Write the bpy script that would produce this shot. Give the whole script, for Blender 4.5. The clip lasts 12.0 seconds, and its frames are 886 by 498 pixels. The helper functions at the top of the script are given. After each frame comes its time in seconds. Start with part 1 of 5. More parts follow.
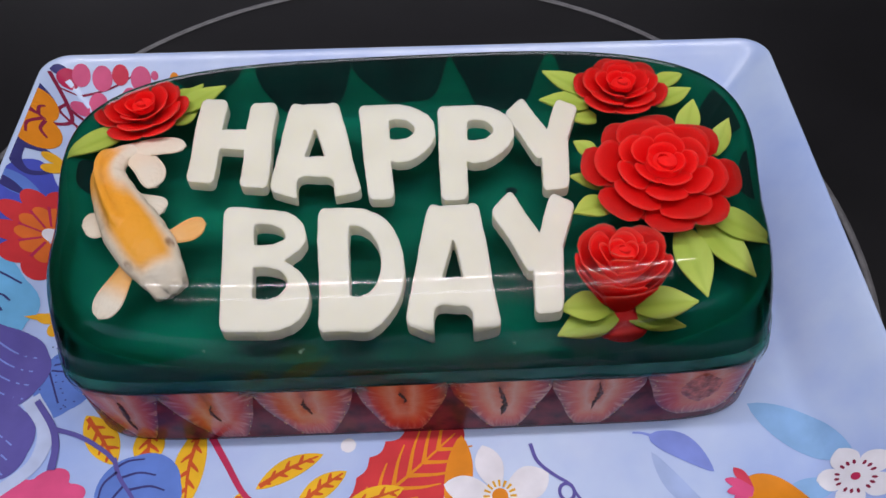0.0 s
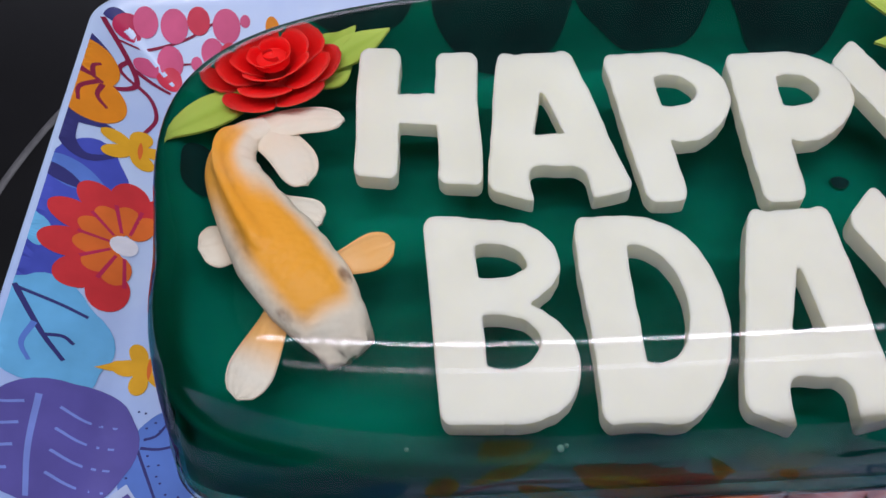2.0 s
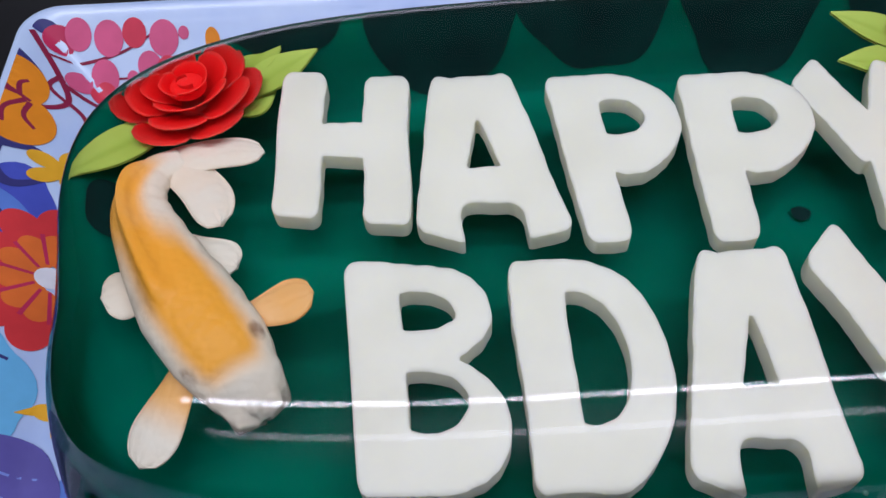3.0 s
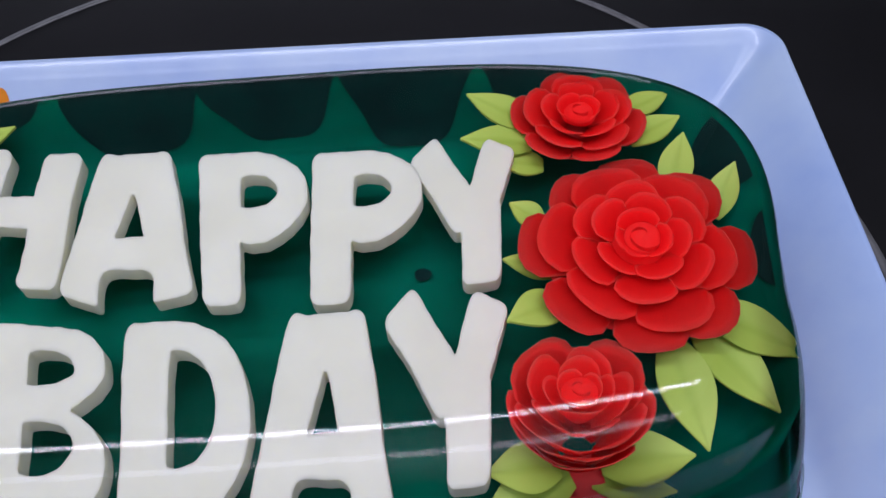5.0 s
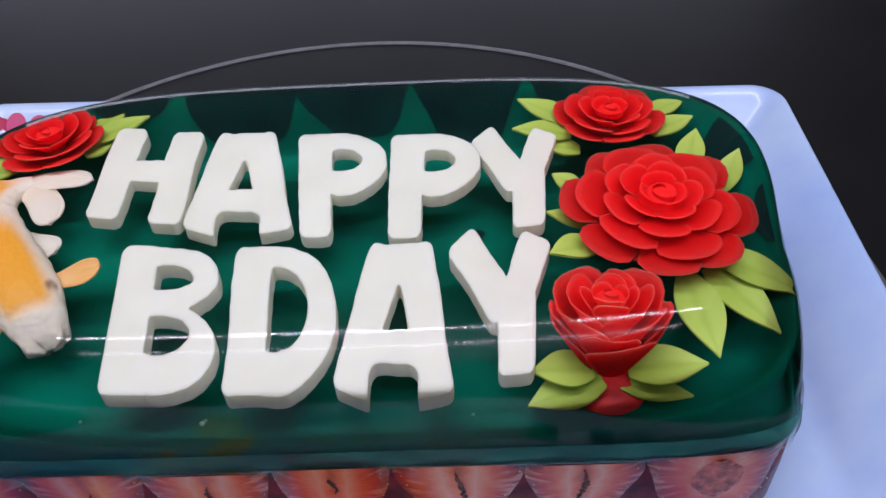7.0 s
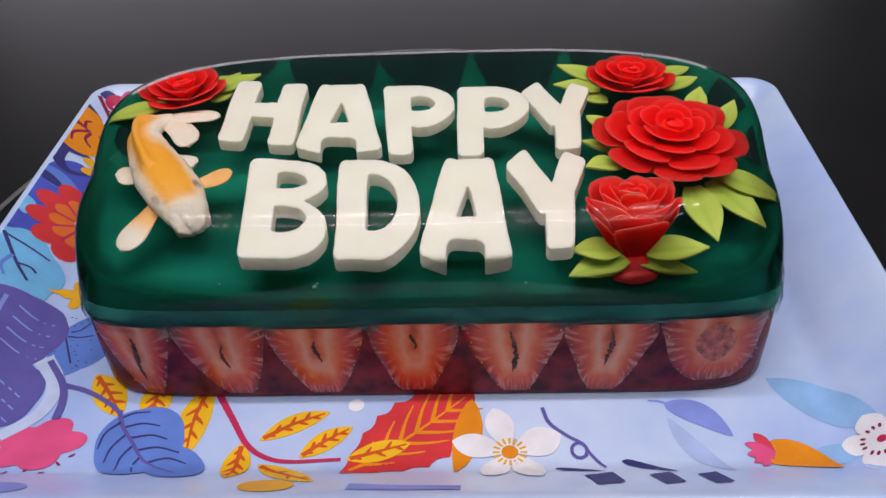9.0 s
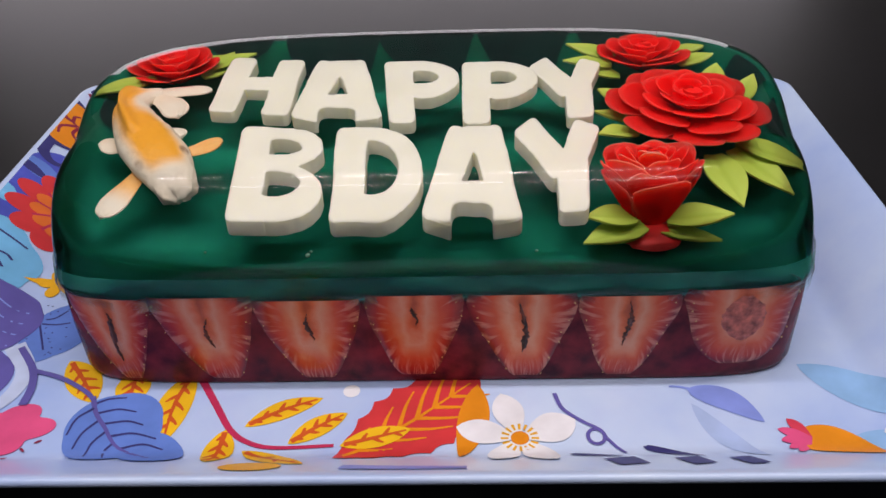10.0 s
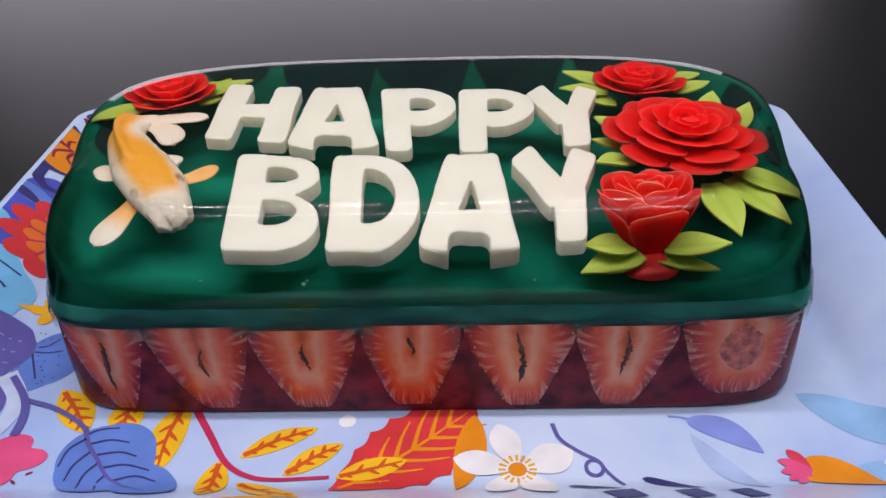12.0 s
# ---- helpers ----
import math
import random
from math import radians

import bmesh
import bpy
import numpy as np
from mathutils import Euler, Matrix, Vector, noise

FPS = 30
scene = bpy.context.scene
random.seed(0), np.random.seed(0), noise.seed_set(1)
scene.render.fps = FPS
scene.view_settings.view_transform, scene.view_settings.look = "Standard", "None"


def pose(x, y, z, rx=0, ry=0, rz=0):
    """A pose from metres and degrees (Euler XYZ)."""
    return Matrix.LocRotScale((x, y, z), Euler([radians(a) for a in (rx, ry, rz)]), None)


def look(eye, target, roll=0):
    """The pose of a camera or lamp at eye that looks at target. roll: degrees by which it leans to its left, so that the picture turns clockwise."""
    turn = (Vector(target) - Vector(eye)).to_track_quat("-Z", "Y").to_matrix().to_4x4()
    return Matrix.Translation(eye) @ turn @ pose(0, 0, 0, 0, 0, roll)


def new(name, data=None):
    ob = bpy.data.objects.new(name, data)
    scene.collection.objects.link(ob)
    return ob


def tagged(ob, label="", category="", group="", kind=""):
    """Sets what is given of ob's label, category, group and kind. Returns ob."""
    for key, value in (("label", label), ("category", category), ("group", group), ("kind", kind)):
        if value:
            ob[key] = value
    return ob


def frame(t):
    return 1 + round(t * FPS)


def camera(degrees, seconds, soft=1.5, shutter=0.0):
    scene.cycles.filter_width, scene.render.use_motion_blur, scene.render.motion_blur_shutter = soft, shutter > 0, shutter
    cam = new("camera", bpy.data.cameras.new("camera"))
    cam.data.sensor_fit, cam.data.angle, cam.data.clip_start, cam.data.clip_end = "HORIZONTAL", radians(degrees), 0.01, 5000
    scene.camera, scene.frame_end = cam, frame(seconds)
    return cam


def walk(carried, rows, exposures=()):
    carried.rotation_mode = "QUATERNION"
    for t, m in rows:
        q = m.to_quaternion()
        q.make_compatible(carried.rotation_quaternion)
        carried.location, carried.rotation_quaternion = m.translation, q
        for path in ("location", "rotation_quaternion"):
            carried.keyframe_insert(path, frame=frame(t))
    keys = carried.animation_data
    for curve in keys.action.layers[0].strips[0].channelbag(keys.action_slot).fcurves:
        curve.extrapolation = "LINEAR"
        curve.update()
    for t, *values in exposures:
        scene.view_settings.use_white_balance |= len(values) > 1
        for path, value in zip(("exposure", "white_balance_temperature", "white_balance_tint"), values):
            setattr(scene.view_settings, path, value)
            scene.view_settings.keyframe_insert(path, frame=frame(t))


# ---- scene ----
cam = camera(55.5, 12.0)
PATH = [
    (0, (0.0031, -0.1740, 0.2439), (-0.023, 1.079, -1.341), -3.36),
    (0.5, (-0.0080, -0.1662, 0.2276), (-0.036, 1.079, -1.364), -3.24),
    (1, (-0.0246, -0.1516, 0.2106), (-0.058, 1.080, -1.385), -3.44),
    (1.5, (-0.0421, -0.1296, 0.2001), (-0.082, 1.083, -1.408), -4.11),
    (2, (-0.0581, -0.1060, 0.1837), (-0.091, 1.063, -1.441), -4.40),
    (2.5, (-0.0548, -0.0936, 0.1767), (-0.082, 1.041, -1.464), -4.65),
    (4.5, (0.0102, -0.0873, 0.1951), (-0.013, 1.044, -1.435), -5.12),
    (5, (0.0282, -0.0972, 0.1991), (0.013, 1.050, -1.423), -4.64),
    (5.5, (0.0310, -0.1172, 0.2038), (0.020, 1.068, -1.397), -3.97),
    (6, (0.0289, -0.1396, 0.2071), (-0.004, 1.175, -1.299), -4.18),
    (6.5, (0.0255, -0.1494, 0.1959), (-0.027, 1.257, -1.234), -4.07),
    (7, (0.0193, -0.1568, 0.1957), (-0.041, 1.293, -1.193), -3.78),
    (7.5, (0.0130, -0.1829, 0.2064), (-0.052, 1.294, -1.159), -3.55),
    (9.5, (0.0034, -0.2294, 0.1915), (-0.074, 1.359, -1.017), -2.66),
    (10, (0.0021, -0.2295, 0.1676), (-0.067, 1.406, -0.969), -2.32),
    (10.5, (0.0022, -0.2284, 0.1576), (-0.057, 1.443, -0.933), -2.01),
    (11, (0.0020, -0.2265, 0.1565), (-0.053, 1.456, -0.908), -1.93),
    (11.5, (0.0005, -0.2281, 0.1598), (-0.055, 1.450, -0.913), -1.91),
    (12, (0.0015, -0.2270, 0.1692), (-0.054, 1.428, -0.927), -1.99),
]
EXPOSURES = [(0, -0.54, 6250, 20), (2.5, -0.50, 5800, 18), (4.5, -0.66, 5600, 21), (5.5, -0.56, 5750, 21), (6.5, -0.39, 5750, 22), (7.5, -0.38, 5850, 23), (9.5, -0.38, 6650, 20), (11, -0.31, 6800, 21), (12, -0.31, 6450, 20)]
walk(cam, [(t, look(eye, target, roll)) for t, eye, target, roll in PATH], EXPOSURES)

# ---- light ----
# faint grey ambient, added as fill behind the closed room
world = bpy.data.worlds.new("ambient_fill")
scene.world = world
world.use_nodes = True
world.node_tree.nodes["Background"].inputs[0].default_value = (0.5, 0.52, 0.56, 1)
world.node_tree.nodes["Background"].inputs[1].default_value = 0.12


def area_lamp(name, eye, target, sx, sy, watts, colour):
    data = bpy.data.lights.new(name, "AREA")
    data.shape, data.size, data.size_y, data.energy, data.color = "RECTANGLE", sx, sy, watts, colour
    ob = new(name, data)
    ob.matrix_world = look(eye, target)
    return ob


area_lamp("tube_light", (0.0, -0.012, 0.95), (0, -0.013, 0), 1.3, 0.042, 7.8, (1.0, 0.98, 0.95))
area_lamp("tube_light_second", (0.0, -0.36, 0.95), (0, -0.361, 0), 1.3, 0.10, 3.6, (1.0, 0.98, 0.95))
# upward fill lamp added out of view; the ceiling bounces its soft light
area_lamp("ceiling_bounce_fill", (0.1, -0.95, 1.25), (0.1, -0.949, 2.2), 0.9, 0.6, 26.0, (1.0, 0.98, 0.97))
area_lamp("lit_backsplash", (-0.16, 1.55, 0.24), (0, 0, 0.10), 1.8, 0.36, 5.0, (0.95, 0.95, 1.0))


# ---- materials ----
def material(name):
    m = bpy.data.materials.new(name)
    m.use_nodes = True
    n, l = m.node_tree.nodes, m.node_tree.links
    return m, n, l, n["Principled BSDF"]


def varied(name, a, b, scale=60, rough=0.4, bump=0.0, detail=4, bump_scale=None, coat=0.0, spec=0.5, sss=0.0):
    """Two colours mixed by noise at real size, with optional fine relief."""
    m, n, l, p = material(name)
    co = n.new("ShaderNodeTexCoord")
    no = n.new("ShaderNodeTexNoise")
    no.inputs["Scale"].default_value, no.inputs["Detail"].default_value = scale, detail
    l.new(co.outputs["Object"], no.inputs["Vector"])
    ramp = n.new("ShaderNodeValToRGB")
    ramp.color_ramp.elements[0].position, ramp.color_ramp.elements[1].position = 0.32, 0.68
    ramp.color_ramp.elements[0].color, ramp.color_ramp.elements[1].color = (*a, 1), (*b, 1)
    l.new(no.outputs["Fac"], ramp.inputs["Fac"])
    l.new(ramp.outputs["Color"], p.inputs["Base Color"])
    p.inputs["Roughness"].default_value = rough
    p.inputs["Coat Weight"].default_value = coat
    p.inputs["Coat Roughness"].default_value = 0.08
    p.inputs["Specular IOR Level"].default_value = spec
    if sss:
        p.inputs["Subsurface Weight"].default_value = sss
        p.inputs["Subsurface Radius"].default_value = (0.004, 0.004, 0.003)
        p.inputs["Subsurface Scale"].default_value = 1.0
    if bump:
        fine = n.new("ShaderNodeTexNoise")
        fine.inputs["Scale"].default_value, fine.inputs["Detail"].default_value = bump_scale or scale * 6, 3
        l.new(co.outputs["Object"], fine.inputs["Vector"])
        bp = n.new("ShaderNodeBump")
        bp.inputs["Strength"].default_value, bp.inputs["Distance"].default_value = bump, 0.0004
        l.new(fine.outputs["Fac"], bp.inputs["Height"])
        l.new(bp.outputs["Normal"], p.inputs["Normal"])
    return m


def print_ink(name, c, k=0.82):
    """A printed colour under the tray's glaze, slightly uneven."""
    return varied("ink_" + name, tuple(x * k for x in c), c, 90, 0.45, 0.0, 5, coat=0.02, spec=0.18)


INK = {k: print_ink(k, v) for k, v in dict(
    navy=(0.045, 0.045, 0.19), indigo=(0.12, 0.105, 0.38), cobalt=(0.12, 0.23, 0.66), royal=(0.075, 0.10, 0.52),
    cyan=(0.16, 0.48, 0.80), sky=(0.27, 0.50, 0.83), lavender=(0.22, 0.30, 0.74), yellow=(0.86, 0.50, 0.015), gold=(0.80, 0.42, 0.02),
    orange=(0.80, 0.27, 0.012), tangerine=(0.76, 0.17, 0.03), red=(0.66, 0.045, 0.05), coral=(0.70, 0.055, 0.10),
    pink=(0.74, 0.09, 0.24), rose=(0.70, 0.12, 0.26), crimson=(0.52, 0.03, 0.10), maroon=(0.26, 0.02, 0.06), white=(0.82, 0.83, 0.88),
    pale=(0.52, 0.62, 0.86), rust=(0.62, 0.10, 0.02), vein=(0.22, 0.28, 0.62), wash=(0.40, 0.53, 0.84)).items()}


def tray_glaze():
    m, n, l, p = material("tray_glaze")
    co = n.new("ShaderNodeTexCoord")
    big = n.new("ShaderNodeTexNoise")
    big.inputs["Scale"].default_value, big.inputs["Detail"].default_value, big.inputs["Distortion"].default_value = 9, 5, 0.6
    fine = n.new("ShaderNodeTexNoise")
    fine.inputs["Scale"].default_value, fine.inputs["Detail"].default_value = 70, 4
    l.new(co.outputs["Object"], big.inputs["Vector"])
    l.new(co.outputs["Object"], fine.inputs["Vector"])
    mix = n.new("ShaderNodeMath")
    mix.operation = "MULTIPLY_ADD"
    mix.inputs[1].default_value = 0.25
    l.new(fine.outputs["Fac"], mix.inputs[0])
    l.new(big.outputs["Fac"], mix.inputs[2])
    ramp = n.new("ShaderNodeValToRGB")
    e = ramp.color_ramp.elements
    e[0].position, e[1].position = 0.42, 0.82
    e[0].color, e[1].color = (0.31, 0.44, 0.80, 1), (0.56, 0.69, 0.90, 1)
    l.new(mix.outputs[0], ramp.inputs["Fac"])
    l.new(ramp.outputs["Color"], p.inputs["Base Color"])
    p.inputs["Roughness"].default_value = 0.34
    p.inputs["Coat Weight"].default_value = 0.3
    p.inputs["Coat Roughness"].default_value = 0.12
    return m


def clear_jelly():
    """Clear set gelatin: lets light straight through, with a wet, faintly rippled gloss."""
    m = bpy.data.materials.new("clear_jelly")
    m.use_nodes = True
    n, l = m.node_tree.nodes, m.node_tree.links
    n.clear()
    out = n.new("ShaderNodeOutputMaterial")
    clear, gloss, mix, fr = (n.new("ShaderNode" + k) for k in ("BsdfTransparent", "BsdfGlossy", "MixShader", "Fresnel"))
    clear.inputs["Color"].default_value = (0.97, 0.985, 0.975, 1)
    gloss.inputs["Roughness"].default_value = 0.015
    fr.inputs["IOR"].default_value = 1.34
    co, no, bp = n.new("ShaderNodeTexCoord"), n.new("ShaderNodeTexNoise"), n.new("ShaderNodeBump")
    no.inputs["Scale"].default_value, no.inputs["Detail"].default_value = 60, 2
    bp.inputs["Strength"].default_value, bp.inputs["Distance"].default_value = 0.05, 0.0003
    l.new(co.outputs["Object"], no.inputs["Vector"])
    l.new(no.outputs["Fac"], bp.inputs["Height"])
    fine, small = n.new("ShaderNodeTexNoise"), n.new("ShaderNodeBump")
    fine.inputs["Scale"].default_value, fine.inputs["Detail"].default_value = 330, 3
    small.inputs["Strength"].default_value, small.inputs["Distance"].default_value = 0.03, 0.0001
    l.new(co.outputs["Object"], fine.inputs["Vector"])
    l.new(fine.outputs["Fac"], small.inputs["Height"])
    l.new(bp.outputs["Normal"], small.inputs["Normal"])
    l.new(small.outputs["Normal"], gloss.inputs["Normal"])
    l.new(fr.outputs["Fac"], mix.inputs["Fac"])
    l.new(clear.outputs["BSDF"], mix.inputs[1])
    l.new(gloss.outputs["BSDF"], mix.inputs[2])
    l.new(mix.outputs["Shader"], out.inputs["Surface"])
    return m


def green_jelly():
    """Emerald gelatin over a thin teal layer."""
    m, n, l, p = material("green_jelly")
    co, sep = n.new("ShaderNodeTexCoord"), n.new("ShaderNodeSeparateXYZ")
    l.new(co.outputs["Object"], sep.inputs["Vector"])
    no = n.new("ShaderNodeTexNoise")
    no.inputs["Scale"].default_value, no.inputs["Detail"].default_value, no.inputs["Distortion"].default_value = 28, 4, 0.8
    mp = n.new("ShaderNodeMapping")
    mp.inputs["Scale"].default_value = (0.35, 1, 1.4)
    l.new(co.outputs["Object"], mp.inputs["Vector"])
    l.new(mp.outputs["Vector"], no.inputs["Vector"])
    ramp = n.new("ShaderNodeValToRGB")
    e = ramp.color_ramp.elements
    e[0].position, e[1].position = 0.25, 0.75
    e[0].color, e[1].color = (0.0, 0.080, 0.052, 1), (0.002, 0.190, 0.115, 1)
    l.new(no.outputs["Fac"], ramp.inputs["Fac"])
    teal = n.new("ShaderNodeValToRGB")
    t = teal.color_ramp.elements
    t[0].position, t[1].position = 0.30, 0.72
    t[0].color, t[1].color = (0.008, 0.110, 0.100, 1), (0.012, 0.26, 0.185, 1)
    l.new(no.outputs["Fac"], teal.inputs["Fac"])
    wob = n.new("ShaderNodeMath")
    wob.operation = "MULTIPLY_ADD"
    wob.inputs[1].default_value = 0.004
    l.new(no.outputs["Fac"], wob.inputs[0])
    l.new(sep.outputs["Z"], wob.inputs[2])
    step = n.new("ShaderNodeMapRange")
    step.inputs["From Min"].default_value, step.inputs["From Max"].default_value = 0.0335, 0.0375
    l.new(wob.outputs[0], step.inputs["Value"])
    mix = n.new("ShaderNodeMix")
    mix.data_type = "RGBA"
    l.new(step.outputs["Result"], mix.inputs[0])
    l.new(teal.outputs["Color"], mix.inputs[6])
    l.new(ramp.outputs["Color"], mix.inputs[7])
    l.new(mix.outputs[2], p.inputs["Base Color"])
    p.inputs["Roughness"].default_value = 0.7
    p.inputs["Specular IOR Level"].default_value = 0.02
    p.inputs["Subsurface Weight"].default_value = 1.0
    p.inputs["Subsurface Radius"].default_value = (0.002, 0.012, 0.008)
    p.inputs["Subsurface Scale"].default_value = 1.0
    return m


def teal_film():
    """Thin clouded gelatin that runs down over the fruit, denser towards the seam."""
    m, n, l, p = material("teal_film")
    out = n["Material Output"]
    co, sep, no, mp = n.new("ShaderNodeTexCoord"), n.new("ShaderNodeSeparateXYZ"), n.new("ShaderNodeTexNoise"), n.new("ShaderNodeMapping")
    mp.inputs["Scale"].default_value = (1, 1, 2.2)
    no.inputs["Scale"].default_value, no.inputs["Detail"].default_value, no.inputs["Distortion"].default_value = 75, 5, 0.7
    l.new(co.outputs["Object"], sep.inputs["Vector"])
    l.new(co.outputs["Object"], mp.inputs["Vector"])
    l.new(mp.outputs["Vector"], no.inputs["Vector"])
    ramp = n.new("ShaderNodeValToRGB")
    e = ramp.color_ramp.elements
    e[0].position, e[1].position = 0.35, 0.70
    e[0].color, e[1].color = (0.006, 0.075, 0.080, 1), (0.030, 0.34, 0.25, 1)
    x = e.new(0.52)
    x.color = (0.010, 0.18, 0.145, 1)
    l.new(no.outputs["Fac"], ramp.inputs["Fac"])
    l.new(ramp.outputs["Color"], p.inputs["Base Color"])
    p.inputs["Roughness"].default_value = 0.32
    p.inputs["Specular IOR Level"].default_value = 0.25
    wob, rng = n.new("ShaderNodeMath"), n.new("ShaderNodeMapRange")
    wob.operation = "MULTIPLY_ADD"
    wob.inputs[1].default_value = 0.014
    l.new(no.outputs["Fac"], wob.inputs[0])
    l.new(sep.outputs["Z"], wob.inputs[2])
    rng.inputs["From Min"].default_value, rng.inputs["From Max"].default_value = 0.0345, 0.0415
    rng.inputs["To Max"].default_value = 0.55
    l.new(wob.outputs[0], rng.inputs["Value"])
    clear, mix = n.new("ShaderNodeBsdfTransparent"), n.new("ShaderNodeMixShader")
    l.new(rng.outputs["Result"], mix.inputs["Fac"])
    l.new(clear.outputs["BSDF"], mix.inputs[1])
    l.new(p.outputs["BSDF"], mix.inputs[2])
    l.new(mix.outputs["Shader"], out.inputs["Surface"])
    return m


def strawberry_flesh():
    """Cut face: pale ring round an orange core, red towards the skin, with fibres from the core to the seeds."""
    m, n, l, p = material("strawberry_flesh")
    rim, ang = n.new("ShaderNodeAttribute"), n.new("ShaderNodeAttribute")
    rim.attribute_name, ang.attribute_name = "rim", "ang"
    vec = n.new("ShaderNodeCombineXYZ")
    a5 = n.new("ShaderNodeMath")
    a5.operation = "MULTIPLY"
    a5.inputs[1].default_value = 5.0
    l.new(ang.outputs["Fac"], a5.inputs[0])
    l.new(a5.outputs[0], vec.inputs["X"])
    l.new(rim.outputs["Fac"], vec.inputs["Y"])
    info = n.new("ShaderNodeObjectInfo")
    r9 = n.new("ShaderNodeMath")
    r9.operation = "MULTIPLY"
    r9.inputs[1].default_value = 40.0
    l.new(info.outputs["Random"], r9.inputs[0])
    l.new(r9.outputs[0], vec.inputs["Z"])
    fib = n.new("ShaderNodeTexNoise")
    fib.inputs["Scale"].default_value, fib.inputs["Detail"].default_value = 1.7, 3
    l.new(vec.outputs["Vector"], fib.inputs["Vector"])
    co, blot = n.new("ShaderNodeTexCoord"), n.new("ShaderNodeTexNoise")
    blot.inputs["Scale"].default_value, blot.inputs["Detail"].default_value = 220, 5
    l.new(co.outputs["Object"], blot.inputs["Vector"])
    add = n.new("ShaderNodeMath")
    add.operation = "MULTIPLY_ADD"
    add.inputs[1].default_value = 0.22
    l.new(blot.outputs["Fac"], add.inputs[0])
    l.new(rim.outputs["Fac"], add.inputs[2])
    ramp = n.new("ShaderNodeValToRGB")
    e = ramp.color_ramp.elements
    e[0].position, e[0].color = 0.10, (0.44, 0.085, 0.035, 1)
    e[1].position, e[1].color = 1.06, (0.13, 0.008, 0.012, 1)
    for pos, c in ((0.18, (0.66, 0.15, 0.06)), (0.30, (0.68, 0.30, 0.19)), (0.42, (0.66, 0.18, 0.09)), (0.54, (0.60, 0.085, 0.030)), (0.74, (0.44, 0.030, 0.016)), (0.92, (0.22, 0.010, 0.016))):
        x = e.new(pos)
        x.color = (*c, 1)
    l.new(add.outputs[0], ramp.inputs["Fac"])
    fr = n.new("ShaderNodeMapRange")
    fr.inputs["From Min"].default_value, fr.inputs["From Max"].default_value = 0.49, 0.62
    fr.inputs["To Max"].default_value = 0.65
    l.new(fib.outputs["Fac"], fr.inputs["Value"])
    mix = n.new("ShaderNodeMix")
    mix.data_type = "RGBA"
    mix.inputs[7].default_value = (0.62, 0.23, 0.16, 1)
    outer, both = n.new("ShaderNodeMapRange"), n.new("ShaderNodeMath")
    outer.inputs["From Min"].default_value, outer.inputs["From Max"].default_value = 0.38, 0.62
    both.operation = "MULTIPLY"
    l.new(rim.outputs["Fac"], outer.inputs["Value"])
    l.new(outer.outputs["Result"], both.inputs[0])
    l.new(fr.outputs["Result"], both.inputs[1])
    l.new(both.outputs[0], mix.inputs[0])
    l.new(ramp.outputs["Color"], mix.inputs[6])
    l.new(mix.outputs[2], p.inputs["Base Color"])
    p.inputs["Roughness"].default_value = 0.30
    p.inputs["Specular IOR Level"].default_value = 0.2
    p.inputs["Coat Weight"].default_value, p.inputs["Coat Roughness"].default_value = 0.35, 0.12
    bp = n.new("ShaderNodeBump")
    bp.inputs["Strength"].default_value, bp.inputs["Distance"].default_value = 0.35, 0.0005
    l.new(fib.outputs["Fac"], bp.inputs["Height"])
    l.new(bp.outputs["Normal"], p.inputs["Normal"])
    return m


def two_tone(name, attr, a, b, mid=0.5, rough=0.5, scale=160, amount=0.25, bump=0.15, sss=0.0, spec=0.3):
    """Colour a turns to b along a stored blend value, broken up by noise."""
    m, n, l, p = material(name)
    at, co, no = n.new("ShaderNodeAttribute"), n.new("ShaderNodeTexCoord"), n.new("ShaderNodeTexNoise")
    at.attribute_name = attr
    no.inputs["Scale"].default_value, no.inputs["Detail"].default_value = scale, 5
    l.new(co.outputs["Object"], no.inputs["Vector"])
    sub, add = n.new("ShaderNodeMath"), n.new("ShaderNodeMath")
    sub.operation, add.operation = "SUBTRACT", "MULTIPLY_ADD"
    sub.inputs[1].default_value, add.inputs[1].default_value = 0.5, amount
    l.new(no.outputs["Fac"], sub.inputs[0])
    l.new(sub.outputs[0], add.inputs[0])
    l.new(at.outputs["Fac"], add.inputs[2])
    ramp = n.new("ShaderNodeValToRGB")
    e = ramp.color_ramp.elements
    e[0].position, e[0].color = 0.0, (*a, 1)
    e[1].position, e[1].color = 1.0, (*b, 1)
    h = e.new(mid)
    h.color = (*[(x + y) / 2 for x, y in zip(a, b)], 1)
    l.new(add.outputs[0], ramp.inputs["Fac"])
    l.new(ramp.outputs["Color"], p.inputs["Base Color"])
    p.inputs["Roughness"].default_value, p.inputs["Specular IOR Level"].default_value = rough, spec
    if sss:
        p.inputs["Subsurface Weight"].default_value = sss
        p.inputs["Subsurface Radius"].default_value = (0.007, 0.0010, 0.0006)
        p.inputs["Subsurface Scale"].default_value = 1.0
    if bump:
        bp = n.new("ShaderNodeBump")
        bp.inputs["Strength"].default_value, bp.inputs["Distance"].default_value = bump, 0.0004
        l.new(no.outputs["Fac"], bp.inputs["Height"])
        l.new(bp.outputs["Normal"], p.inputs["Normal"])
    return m


